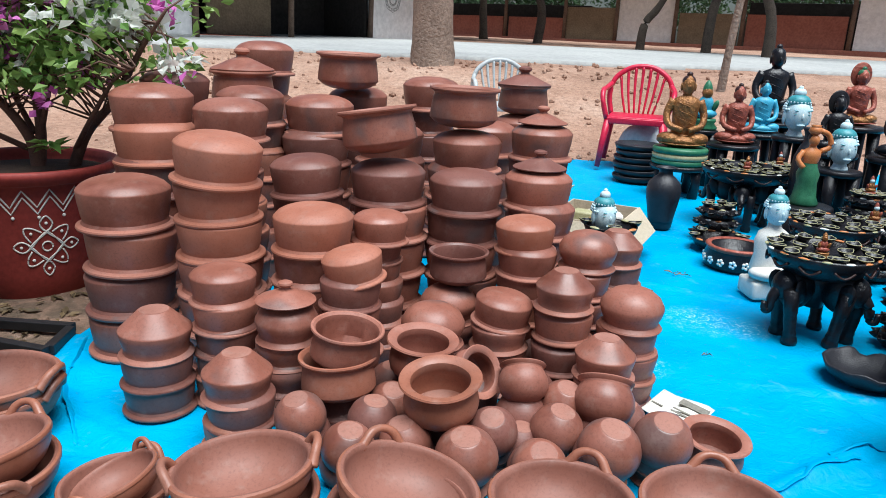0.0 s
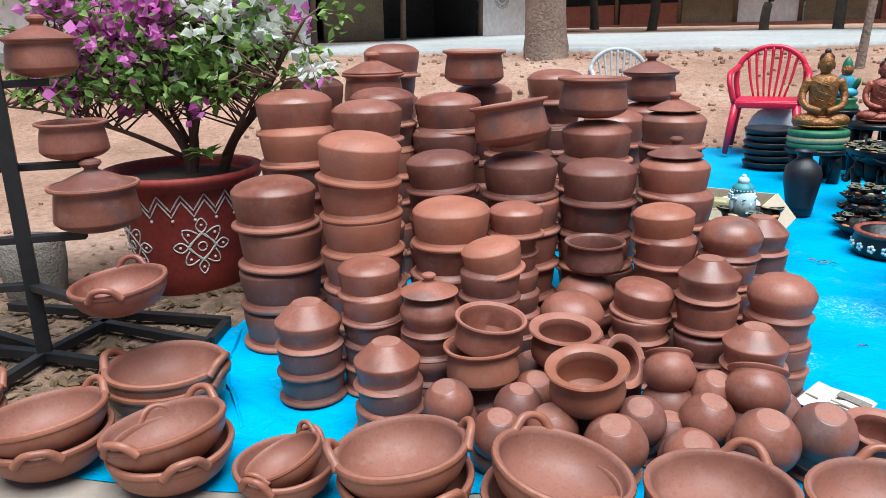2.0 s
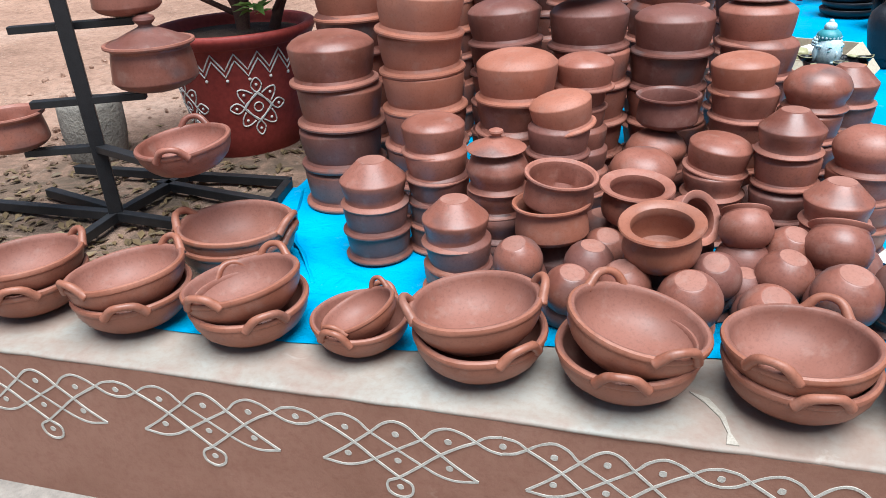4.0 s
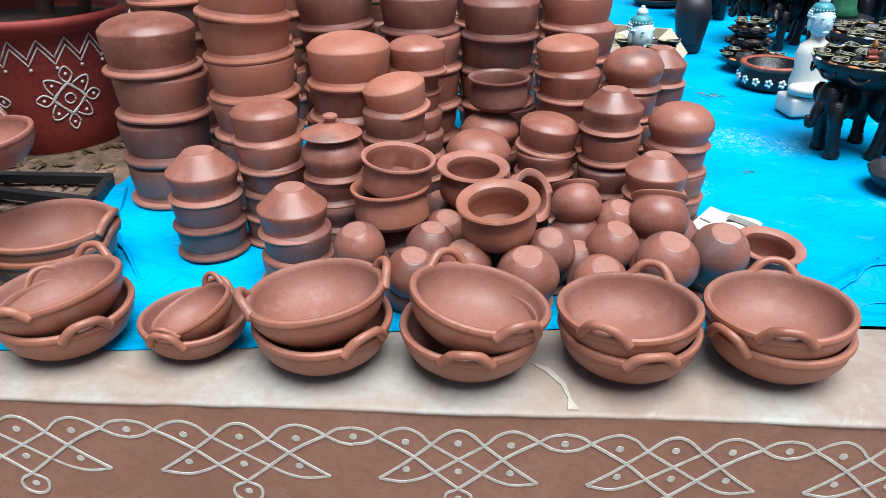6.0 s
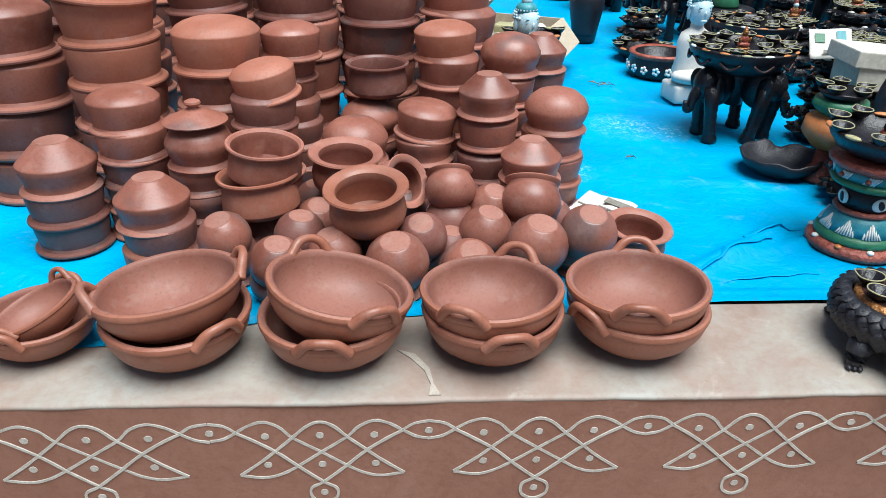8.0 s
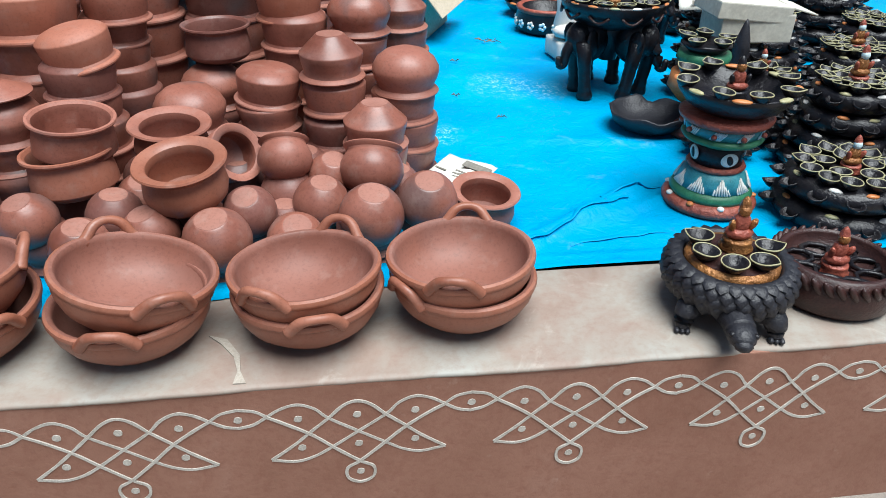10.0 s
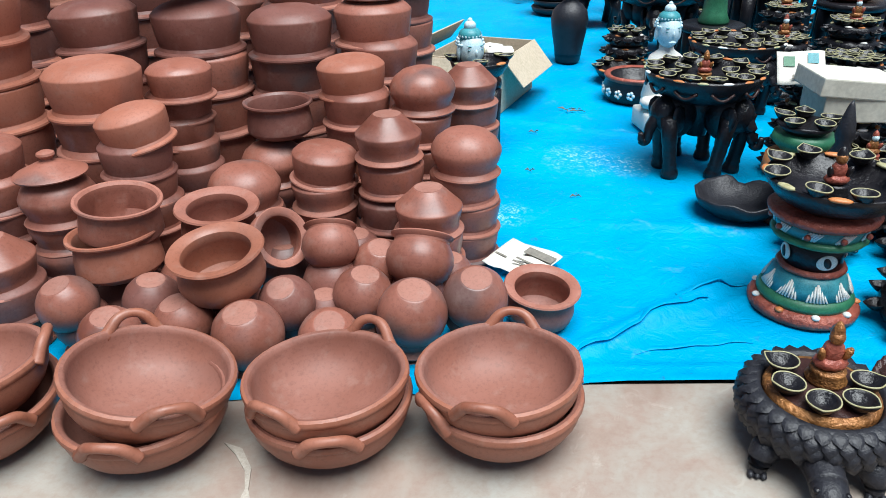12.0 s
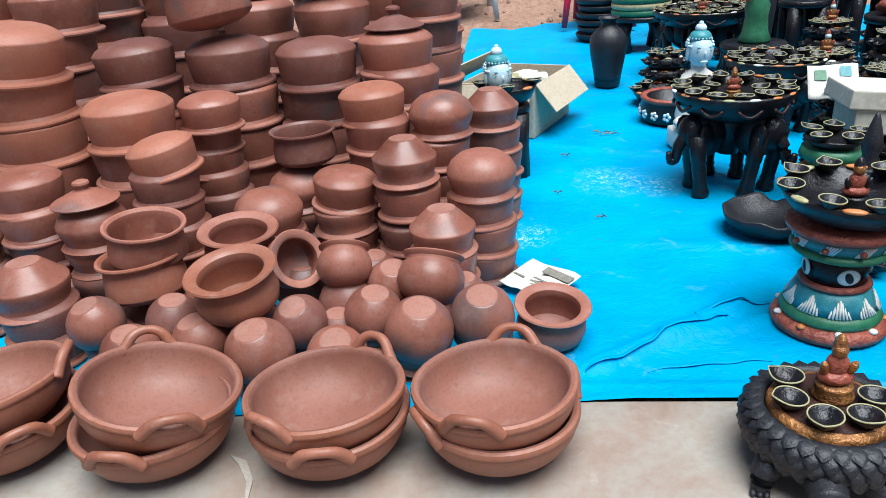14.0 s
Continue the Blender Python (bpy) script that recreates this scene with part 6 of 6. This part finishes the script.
def plastic_chair(m, material, label):
    ob = thing("plastic_chair", m, label, "chair", "plastic chairs")
    bm = bmesh.new()
    box(bm, .44, .43, .022, pose(0, 0, .41), .009)
    for v in bm.verts:
        v.co.z -= .012 * (1 - (v.co.x / .22) ** 2)
    part("seat", bm, material, ob)
    bm = bmesh.new()
    box(bm, .44, .02, .05, pose(0, -.212, .385), .007)
    part("apron", bm, material, ob)
    for sx in (-1, 1):
        for sy in (-1, 1):
            bm = bmesh.new()
            tube(bm, [(sx * .21, sy * .19, .40), (sx * .235, sy * .225, .2), (sx * .255, sy * .25, 0)], [.030, .026, .021], 8)
            part("leg", bm, material, ob)
        bm = bmesh.new()
        tube(bm, spline([(sx * .225, -.20, .40), (sx * .265, -.19, .54), (sx * .275, -.12, .62), (sx * .27, .08, .63), (sx * .245, .215, .66)], 4), .021, 8)
        part("armrest", bm, material, ob)
    bm = bmesh.new()
    tube(bm, spline([(-.225, .20, .40), (-.255, .23, .56), (-.225, .26, .70), (-.12, .285, .79), (0, .29, .815), (.12, .285, .79), (.225, .26, .70), (.255, .23, .56), (.225, .20, .40)], 5), .022, 8)
    part("back_frame", bm, material, ob)
    for k in range(-3, 4):
        bm = bmesh.new()
        pts = spline([(k * .038, .205, .42), (k * .050, .235, .56), (k * .058, .265, .70), (k * .060, .283, .81 - .010 * k * k)], 4)
        tube(bm, pts, [.009 + .006 * i / 12 for i in range(13)], 6)
        part("back_slat", bm, material, ob)


plastic_chair(pose(1.06, 4.72, 0.0, 0, 0, -14) @ Matrix.Diagonal((.93, .93, .9, 1)), REDPLASTIC, "red moulded plastic armchair with a slatted back")
plastic_chair(pose(0.04, 5.2, 0.02, 0, 0, 8) @ Matrix.Diagonal((.9, .9, .86, 1)), CLEARGREY, "white moulded plastic armchair behind the pots")


def sack(m, s):
    bm = bmesh.new()
    ball(bm, 1, squash(0, 0, .13, .17, .14, .15), 16)
    for v in bm.verts:
        k = 1 + .18 * noise.noise(v.co * 9)
        v.co = Vector((v.co.x * k, v.co.y * k, max(0, v.co.z))) * s
    tagged(link("white_sack", bm, WHITEPLASTIC, m=m), "crumpled white plastic sack under the red chair", "sack")


sack(pose(1.13, 4.72, 0.0), 1.15)
for k in range(6):
    lamp = [(0, 0), (.12, 0), (.155, .02), (.165, .045), (.16, .05), (.14, .03), (0, .02)]
    bm = bmesh.new()
    lathe(bm, lamp, 28, None, 0.03, k)
    tagged(link("stacked_plate", bm, SLATE, m=pose(0.985 + 0.008 * math.sin(k * 2), 4.12, G + 0.043 * k, 0, 0, 40 * k)), "dark clay plate in a stack beside the red chair", "plate", "stack of dark plates")


def dry_leaf(x, y, s, turn):
    bm = bmesh.new()
    for k in range(3):
        a = k * 2.3
        p = [Vector((0, 0, .002)), Vector((s * .5 * math.cos(a - .14), s * .5 * math.sin(a - .14), .010)), Vector((s * math.cos(a), s * math.sin(a), .003)), Vector((s * .5 * math.cos(a + .14), s * .5 * math.sin(a + .14), .006))]
        top = [bm.verts.new(q) for q in p]
        low = [bm.verts.new(q - Vector((0, 0, .002))) for q in p]
        bm.faces.new(top)
        bm.faces.new(low[::-1])
        for i in range(4):
            bm.faces.new((low[i], low[(i + 1) % 4], top[(i + 1) % 4], top[i]))
    tagged(link("dry_leaf", bm, MAT, smooth=False, m=pose(x, y, G + .002, 0, 0, turn)), "curled dry brown leaf on the blue tarpaulin", "leaf", "dry leaves on the tarpaulin")


for x, y, s, turn in ((0.75, 1.985, .04, 10), (0.79, 1.97, .035, 60), (-1.02, 0.42, .03, 0), (-1.06, 0.36, .025, 80), (-0.98, 0.36, .028, 140), (0.60, 1.72, .02, 30), (0.66, 1.15, .018, 70), (0.55, 1.35, .016, 20)):
    dry_leaf(x, y, s, turn)


def garland(x, y, top, n):
    ob = thing("hanging_garland", pose(x, y, top), "string of red and orange paper beads hung from a tree", "garland")
    bm = bmesh.new()
    line = [(0.03 * k * (1 + 0.02 * k), 0, -0.055 * k) for k in range(n)]
    tube(bm, line, .004, 5)
    part("string", bm, TWIG, ob)
    for k, p in enumerate(line[1:]):
        bm = bmesh.new()
        lathe(bm, [(0, .028), (.02, .022), (.034, 0), (.02, -.02), (0, -.026)], 10, Matrix.Translation(p))
        part("bead", bm, RUST if k % 3 else ORANGE, ob)


garland(2.18, 6.0, 1.98, 9)
garland(2.36, 6.1, 2.02, 7)

# ---------------------------------------------------------------- huts beyond the path


def along(a, b):
    a, b = Vector((a[0], a[1], 0)), Vector((b[0], b[1], 0))
    d = (b - a).normalized()
    return Matrix.Translation(a) @ Matrix(((d.x, -d.y, 0, 0), (d.y, d.x, 0, 0), (0, 0, 1, 0), (0, 0, 0, 1)))


def thatch(parent, m, s0, s1, eave, ridge, front, back, seed, name="roof"):
    """A thatched slope with a ragged, layered eave, along x from s0 to s1; it climbs towards +y."""
    rng = random.Random(seed)
    bm = bmesh.new()
    n, rows = int((s1 - s0) * 9), 14
    grid = []
    for i in range(n + 1):
        s = s0 + (s1 - s0) * i / n
        col = []
        for j in range(rows + 1):
            k = j / rows
            y = front + (back - front) * k
            z = eave + (ridge - eave) * k + 0.05 * noise.noise((s * 1.7, j * 0.9, seed)) + 0.03 * (j % 2)
            col.append(bm.verts.new((s + rng.uniform(-.02, .02), y, z)))
        under = bm.verts.new((s, front + .05, eave - .13 - .05 * noise.noise((s * 5, seed, 0)) - rng.uniform(0, .05)))
        inner = bm.verts.new((s, back, ridge - .25))
        grid.append([under] + col + [inner])
    for a, b in zip(grid, grid[1:]):
        for k in range(len(a) - 1):
            bm.faces.new((a[k], b[k], b[k + 1], a[k + 1]))
        bm.faces.new((a[-1], b[-1], b[0], a[0]))
    roof = part(name, bm, THATCH, parent, "grey weathered palm-leaf thatch", False, m)
    verts, faces = [], []
    for _ in range(int((s1 - s0) * 190)):
        s, k = rng.uniform(s0, s1), rng.random() ** 1.4
        y, z = front + (back - front) * k, eave + (ridge - eave) * k + .05
        L, w = rng.uniform(.12, .34), rng.uniform(.008, .02)
        slope = Vector((rng.uniform(-.35, .35), front - back, eave - ridge)).normalized()
        p = Vector((s, y, z))
        q = p + slope * L + Vector((0, 0, rng.uniform(-.02, .05)))
        i = len(verts)
        verts += [tuple(p + Vector((-w, 0, 0))), tuple(p + Vector((w, 0, 0))), tuple(q + Vector((w * .5, 0, 0))), tuple(q - Vector((w * .5, 0, 0)))]
        faces.append((i, i + 1, i + 2, i + 3))
    me = bpy.data.meshes.new("straw")
    me.from_pydata(verts, [], faces)
    me.materials.append(THATCH)
    st = new("straw", me)
    st.parent = roof
    tagged(st, kind="stuff")
    return roof


def panel(parent, m, s0, s1, z0, z1, y, t, material, name, label=""):
    bm = bmesh.new()
    box(bm, s1 - s0, t, z1 - z0, pose((s0 + s1) / 2, y, (z0 + z1) / 2), .01)
    return part(name, bm, material, parent, label, False, m)


def hut_left():
    m = along((-7.31, 8.1), (-1.88, 16.65))
    ob = thing("thatched_hut", pose(0, 0, 0), "long thatched hut with white cloth walls and open stalls", "hut")
    z0, z1 = 0.74, 2.42
    panel(ob, m, -6, 10.2, 0.2, z0, 0.9, 2.0, CONCRETE, "plinth", "low cement plinth")
    for a, b in ((-6, -2.1), (-2.05, -.03), (.03, 1.98), (2.04, 4.02), (8.46, 10.1)):
        panel(ob, m, a, b, z0, z1, 0.0, 0.06, PLASTER, "wall_panel", "off-white plastered panel")
    # back wall, inner walls and dark screen carry the stalls' shade as colour
    panel(ob, m, -6, 10.1, z0, z1 + .6, 3.4, 0.1, INTERIOR_SHADE, "back_wall")
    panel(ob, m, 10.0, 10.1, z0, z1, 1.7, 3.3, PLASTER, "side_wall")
    panel(ob, m, 4.02, 4.10, z0, z1, 1.7, 3.3, INTERIOR_SHADE, "inner_wall")
    panel(ob, m, 8.38, 8.46, z0, z1, 1.7, 3.3, INTERIOR_SHADE, "inner_wall")
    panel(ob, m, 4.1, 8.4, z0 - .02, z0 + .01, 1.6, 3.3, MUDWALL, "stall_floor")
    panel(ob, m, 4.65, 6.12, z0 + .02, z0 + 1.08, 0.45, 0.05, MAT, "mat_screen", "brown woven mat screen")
    panel(ob, m, 6.3, 8.4, z0 + .02, z0 + .85, 1.3, 0.05, INTERIOR_SHADE, "dark_screen")
    panel(ob, m, 4.1, 8.4, z0 + 1.35, z0 + 1.40, 2.9, 0.4, WOOD, "shelf")
    for s in (-2.08, 0.0, 2.01, 4.06, 6.18, 8.43):
        bm = bmesh.new()
        tube(bm, [(s, -.06, z0 - .1), (s + .02, -.07, 1.6), (s - .01, -.06, z1 + .1)], [.06, .052, .05], 8)
        part("post", bm, WOOD, ob, "dark round timber post", True, m)
    bm = bmesh.new()
    for a, b in ((4.1, 6.1), (6.25, 8.4)):
        verts = []
        for i in range(13):
            s = a + (b - a) * i / 12
            drop = .12 + .26 * abs(i - 6) / 6 + .04 * math.sin(i * 2)
            verts.append([bm.verts.new((s, .06 + .03 * math.sin(i * 1.7), z1 + .05)), bm.verts.new((s, .02 + .05 * math.sin(i * 2.3), z1 - drop))])
        for p, q in zip(verts, verts[1:]):
            bm.faces.new((p[0], q[0], q[1], p[1]))
    sol = part("cloth_valance", bm, CLOTH, ob, "sagging canvas valance", True, m)
    mod = sol.modifiers.new("thickness", "SOLIDIFY")
    mod.thickness = 0.01
    # faint wall drawings
    for sc in (0.95, 9.2):
        bm = bmesh.new()
        for k in range(4):
            q = pose(sc, -.034, 1.62, 0, 45 * k, 0)
            for r in (.12, .24):
                tube(bm, [q @ Vector((r * math.cos(t * .52) * .8, 0, r * math.sin(t * .52) * 1.1)) for t in range(13)], .006, 4)
        part("wall_drawing", bm, CONCRETE, ob, "faint grey kolam drawing", True, m)
    thatch(ob, m, -6.2, 12.5, z1 + .06, z1 + 1.75, -.75, 3.2, 4)
    # gable end of the taller roof behind
    thatch(ob, m, 5.2, 10.6, z1 + 1.1, z1 + 2.6, 2.0, 4.6, 7, "upper_roof")


hut_left()


def hut_right():
    m = along((-1.6, 25.0), (9.5, 19.5))
    ob = thing("thatched_hut", pose(0, 0, 0), "long low thatched hut with red half walls and open bays", "hut")
    z0 = 1.0
    panel(ob, m, -6, 22, 0.5, z0, 1.5, 3.4, MUDWALL, "plinth", "red mud plinth")
    for a, b, h, mt, nm in ((-6, -.4, .75, MUDWALL, "half_wall"), (.1, 2.0, .62, MUDWALL, "half_wall"), (2.2, 4.1, .62, MUDWALL, "half_wall"), (4.2, 5.75, .95, MAT, "mat_wall"), (7.65, 9.3, .85, MAT, "mat_wall"), (9.5, 12, .85, MUDWALL, "half_wall"), (12.2, 22, 1.7, PLASTER, "wall_panel")):
        panel(ob, m, a, b, z0, z0 + h, 0, .1, mt, nm)
    panel(ob, m, 5.85, 7.5, z0, 2.86, 0, .08, PLASTER, "wall_panel", "off-white plastered panel")
    # back walls painted near black for the shade in the open bays
    panel(ob, m, -6, 3.5, z0, 2.2, 4.2, .1, INTERIOR_SHADE, "back_wall")
    panel(ob, m, 8.9, 22, z0, 2.4, 4.2, .1, INTERIOR_SHADE, "back_wall")
    panel(ob, m, 2.2, 4.0, 2.2, 2.62, -.05, .03, RUST, "hanging_cloth", "dull red hanging cloth")
    panel(ob, m, 9.0, 10.6, 2.3, 2.75, -.05, .03, RUST, "hanging_cloth", "dull red hanging cloth")
    for s in (-3, -.2, 2.1, 4.15, 5.8, 7.55, 9.4, 12.1):
        bm = bmesh.new()
        tube(bm, [(s, -.08, z0), (s, -.08, 2.9)], .06, 8)
        part("post", bm, WOOD, ob, "", True, m)
    thatch(ob, m, -6.5, 22, 2.85, 4.2, -.8, 3.6, 9)


hut_right()

# ---------------------------------------------------------------- trees


def tree(x, y, z, trunk, r0, crown, material, n, size, seed, bark, label, droop=0.0):
    """A tapered trunk with limbs to clumps of small leaves. trunk: points from the foot; crown: clump centres with radii."""
    rng = random.Random(seed)
    ob = thing("tree", pose(x, y, z), label, "tree", "trees round the huts")
    bm = bmesh.new()
    line = spline(trunk, 7)
    k = len(line)
    tube(bm, line, [r0 * (1.18 if i == 0 else 1.0 - .55 * i / k) * (1 + .06 * noise.noise((i * .8, seed, 0))) for i in range(k)], 14)
    for v in bm.verts:
        a = noise.noise((v.co.x * 9, v.co.y * 9, v.co.z * 2.5 + seed))
        v.co += Vector((v.co.x, v.co.y, 0)).normalized() * a * r0 * .10
    part("trunk", bm, bark, ob)
    spots = []
    for c in crown:
        p, r = Vector(c[:3]), c[3]
        a = line[rng.randrange(k // 2, k)]
        bm = bmesh.new()
        tube(bm, spline([a, (a + p) / 2 + Vector((0, 0, .15)), p], 4), [r0 * .30 * (1 - .085 * i) for i in range(9)], 7)
        part("limb", bm, bark, ob)
        for _ in range(int(n * r * r)):
            q = Vector((rng.gauss(0, 1), rng.gauss(0, 1), rng.gauss(0, .7)))
            q = q.normalized() * r * rng.uniform(.25, 1.0) ** .6
            if noise.noise(q * 2.2 / r + Vector((seed, 0, 0))) > -.12:
                spots.append(p + q - Vector((0, 0, droop * q.length * rng.random())))
    leaves_mesh("crown", spots, size, material, ob, rng, .38, "loose crown of small leaves")
    return ob


tree(-0.78, 7.9, 0.50, [(0, 0, -.1), (-.01, 0, .9), (.02, .02, 1.9), (-.03, .03, 3.2), (.05, .05, 5.0)], 0.26,
     [(-1.2, .5, 5.2, 1.2), (1.2, -.3, 5.4, 1.3), (0, .8, 6.2, 1.4)], TREELEAF, 420, .13, 2, BARK, "stout pale-barked tree trunk rising from the red earth")
tree(0.98, 17.7, 0.85, [(0, 0, -.1), (.05, 0, .8), (-.25, 0, 1.5), (-.4, 0, 2.6)], 0.12,
     [(-.9, -.6, 2.6, .85), (.1, -.9, 2.5, .8), (-1.6, .2, 3.0, .9), (1.0, -.4, 2.9, .9), (-.4, 0, 3.4, 1.1), (1.6, .2, 3.6, 1.0), (.4, -.4, 3.7, 1.0), (-.2, -1.2, 2.2, .6)], TREELEAF, 3600, .12, 3, DARKBARK, "slender tree with a drooping feathery crown", .5)
tree(-0.37, 19.5, 0.9, [(0, 0, -.1), (-.05, 0, 1.2), (.1, 0, 2.4)], 0.12, [(-.6, 0, 3.1, 1.1), (.6, 0, 3.4, 1.2), (0, .5, 4.2, 1.3)], DARKLEAF, 2000, .13, 4, DARKBARK, "dark slender tree beside the huts", .3)
tree(3.15, 16.0, 0.78, [(0, 0, -.1), (.05, 0, .55), (.35, 0, 1.0), (.75, 0, 1.9), (.95, 0, 2.7)], 0.10, [(1.2, 0, 3.4, 1.0), (.2, .3, 3.5, 1.1), (2.0, .2, 3.7, 1.0), (1.1, 0, 4.3, 1.2)], TREELEAF, 2200, .13, 5, DARKBARK, "dark leaning tree with a bent trunk", .4)
tree(4.36, 15.2, 0.76, [(0, 0, -.1), (.05, 0, .9), (.25, 0, 1.6), (.6, 0, 2.5)], 0.11, [(.6, 0, 3.2, 1.0), (-.4, .2, 3.3, .9), (1.5, 0, 3.4, 1.1)], TREELEAF, 2000, .13, 6, DARKBARK, "dark leaning tree before the huts", .4)
tree(5.3, 14.2, 0.74, [(0, 0, -.1), (-.05, 0, .8), (-.35, 0, 1.6), (-.4, 0, 2.6)], 0.12, [(-.3, 0, 3.3, 1.1), (.8, .3, 3.4, 1.1), (1.8, 0, 3.5, 1.1)], DARKLEAF, 2000, .13, 7, DARKBARK, "dark forked tree before the huts", .4)
tree(2.3, 6.9, 0.40, [(0, 0, -.1), (.06, 0, .8), (.16, 0, 1.7), (.3, .1, 3.4)], 0.045, [(.4, .2, 4.6, .8), (-.4, .2, 4.9, .8)], TREELEAF, 300, .10, 8, BARK, "thin grey tree stem leaning over the statues", .2)
rng_far = random.Random(33)
for k in range(15):
    fx = -16 + 2.7 * k + rng_far.uniform(-.7, .7)
    fy = 31 + rng_far.uniform(-2, 6)
    tree(fx, fy, 1.1, [(0, 0, -.2), (.1, 0, 1.5), (rng_far.uniform(-.4, .4), 0, 3.2)], 0.16,
         [(rng_far.uniform(-1.6, 1.6), rng_far.uniform(-.8, .8), rng_far.uniform(1.0, 6.5), rng_far.uniform(1.2, 2.0)) for _ in range(8)], DARKLEAF, 420, .26, 50 + k, DARKBARK, "leafy tree in the grove behind the huts", .3)

# loose clods and stones on the bare earth


def clods():
    rng = random.Random(8)
    bm = bmesh.new()
    for _ in range(900):
        if rng.random() < .62:
            x, y = rng.uniform(-3.6, 3.4), rng.uniform(4.9, 9.0)
        else:
            x, y = rng.uniform(-3.4, -1.32), rng.uniform(0.5, 5.0)
        s = rng.uniform(.008, .028) * (1.5 if y > 5 else .8)
        q = pose(x, y, height(x, y) + s * .2, rng.uniform(0, 90), rng.uniform(0, 90), rng.uniform(0, 90)) @ Matrix.Diagonal((s, s * rng.uniform(.6, 1), s * rng.uniform(.5, .9), 1))
        bmesh.ops.create_icosphere(bm, subdivisions=1, radius=1, matrix=q)
    tagged(link("earth_clods", bm, EARTH, smooth=False), "loose clods of red earth", "clods", kind="stuff")


clods()


def leaf_litter():
    """Small fallen leaves and chips on the earth round the rack and the planter."""
    rng = random.Random(17)
    verts, faces = [], []
    for _ in range(900):
        x, y = rng.gauss(-1.75, 0.40), rng.gauss(0.85, 0.40)
        if x > -1.33 or y < 0.36 or math.hypot(x + 1.655, y - 1.46) < 0.22:
            continue
        z, a, size = height(x, y) + 0.006, rng.uniform(0, 6.3), rng.uniform(0.010, 0.030)
        u, v = Vector((math.cos(a), math.sin(a), rng.uniform(-.25, .25))) * size, Vector((-math.sin(a), math.cos(a), rng.uniform(-.3, .3))) * size * 0.4
        p, i = Vector((x, y, z)), len(verts)
        verts += [tuple(p - u), tuple(p + v + Vector((0, 0, .004))), tuple(p + u), tuple(p - v + Vector((0, 0, .004)))]
        faces += [(i, i + 1, i + 2), (i, i + 2, i + 3)]
    me = bpy.data.meshes.new("leaf_litter")
    me.from_pydata(verts, [], faces)
    me.materials.append(DRYLEAF)
    tagged(new("leaf_litter", me), "fallen dry leaves on the earth under the rack", "leaves", kind="stuff")


leaf_litter()
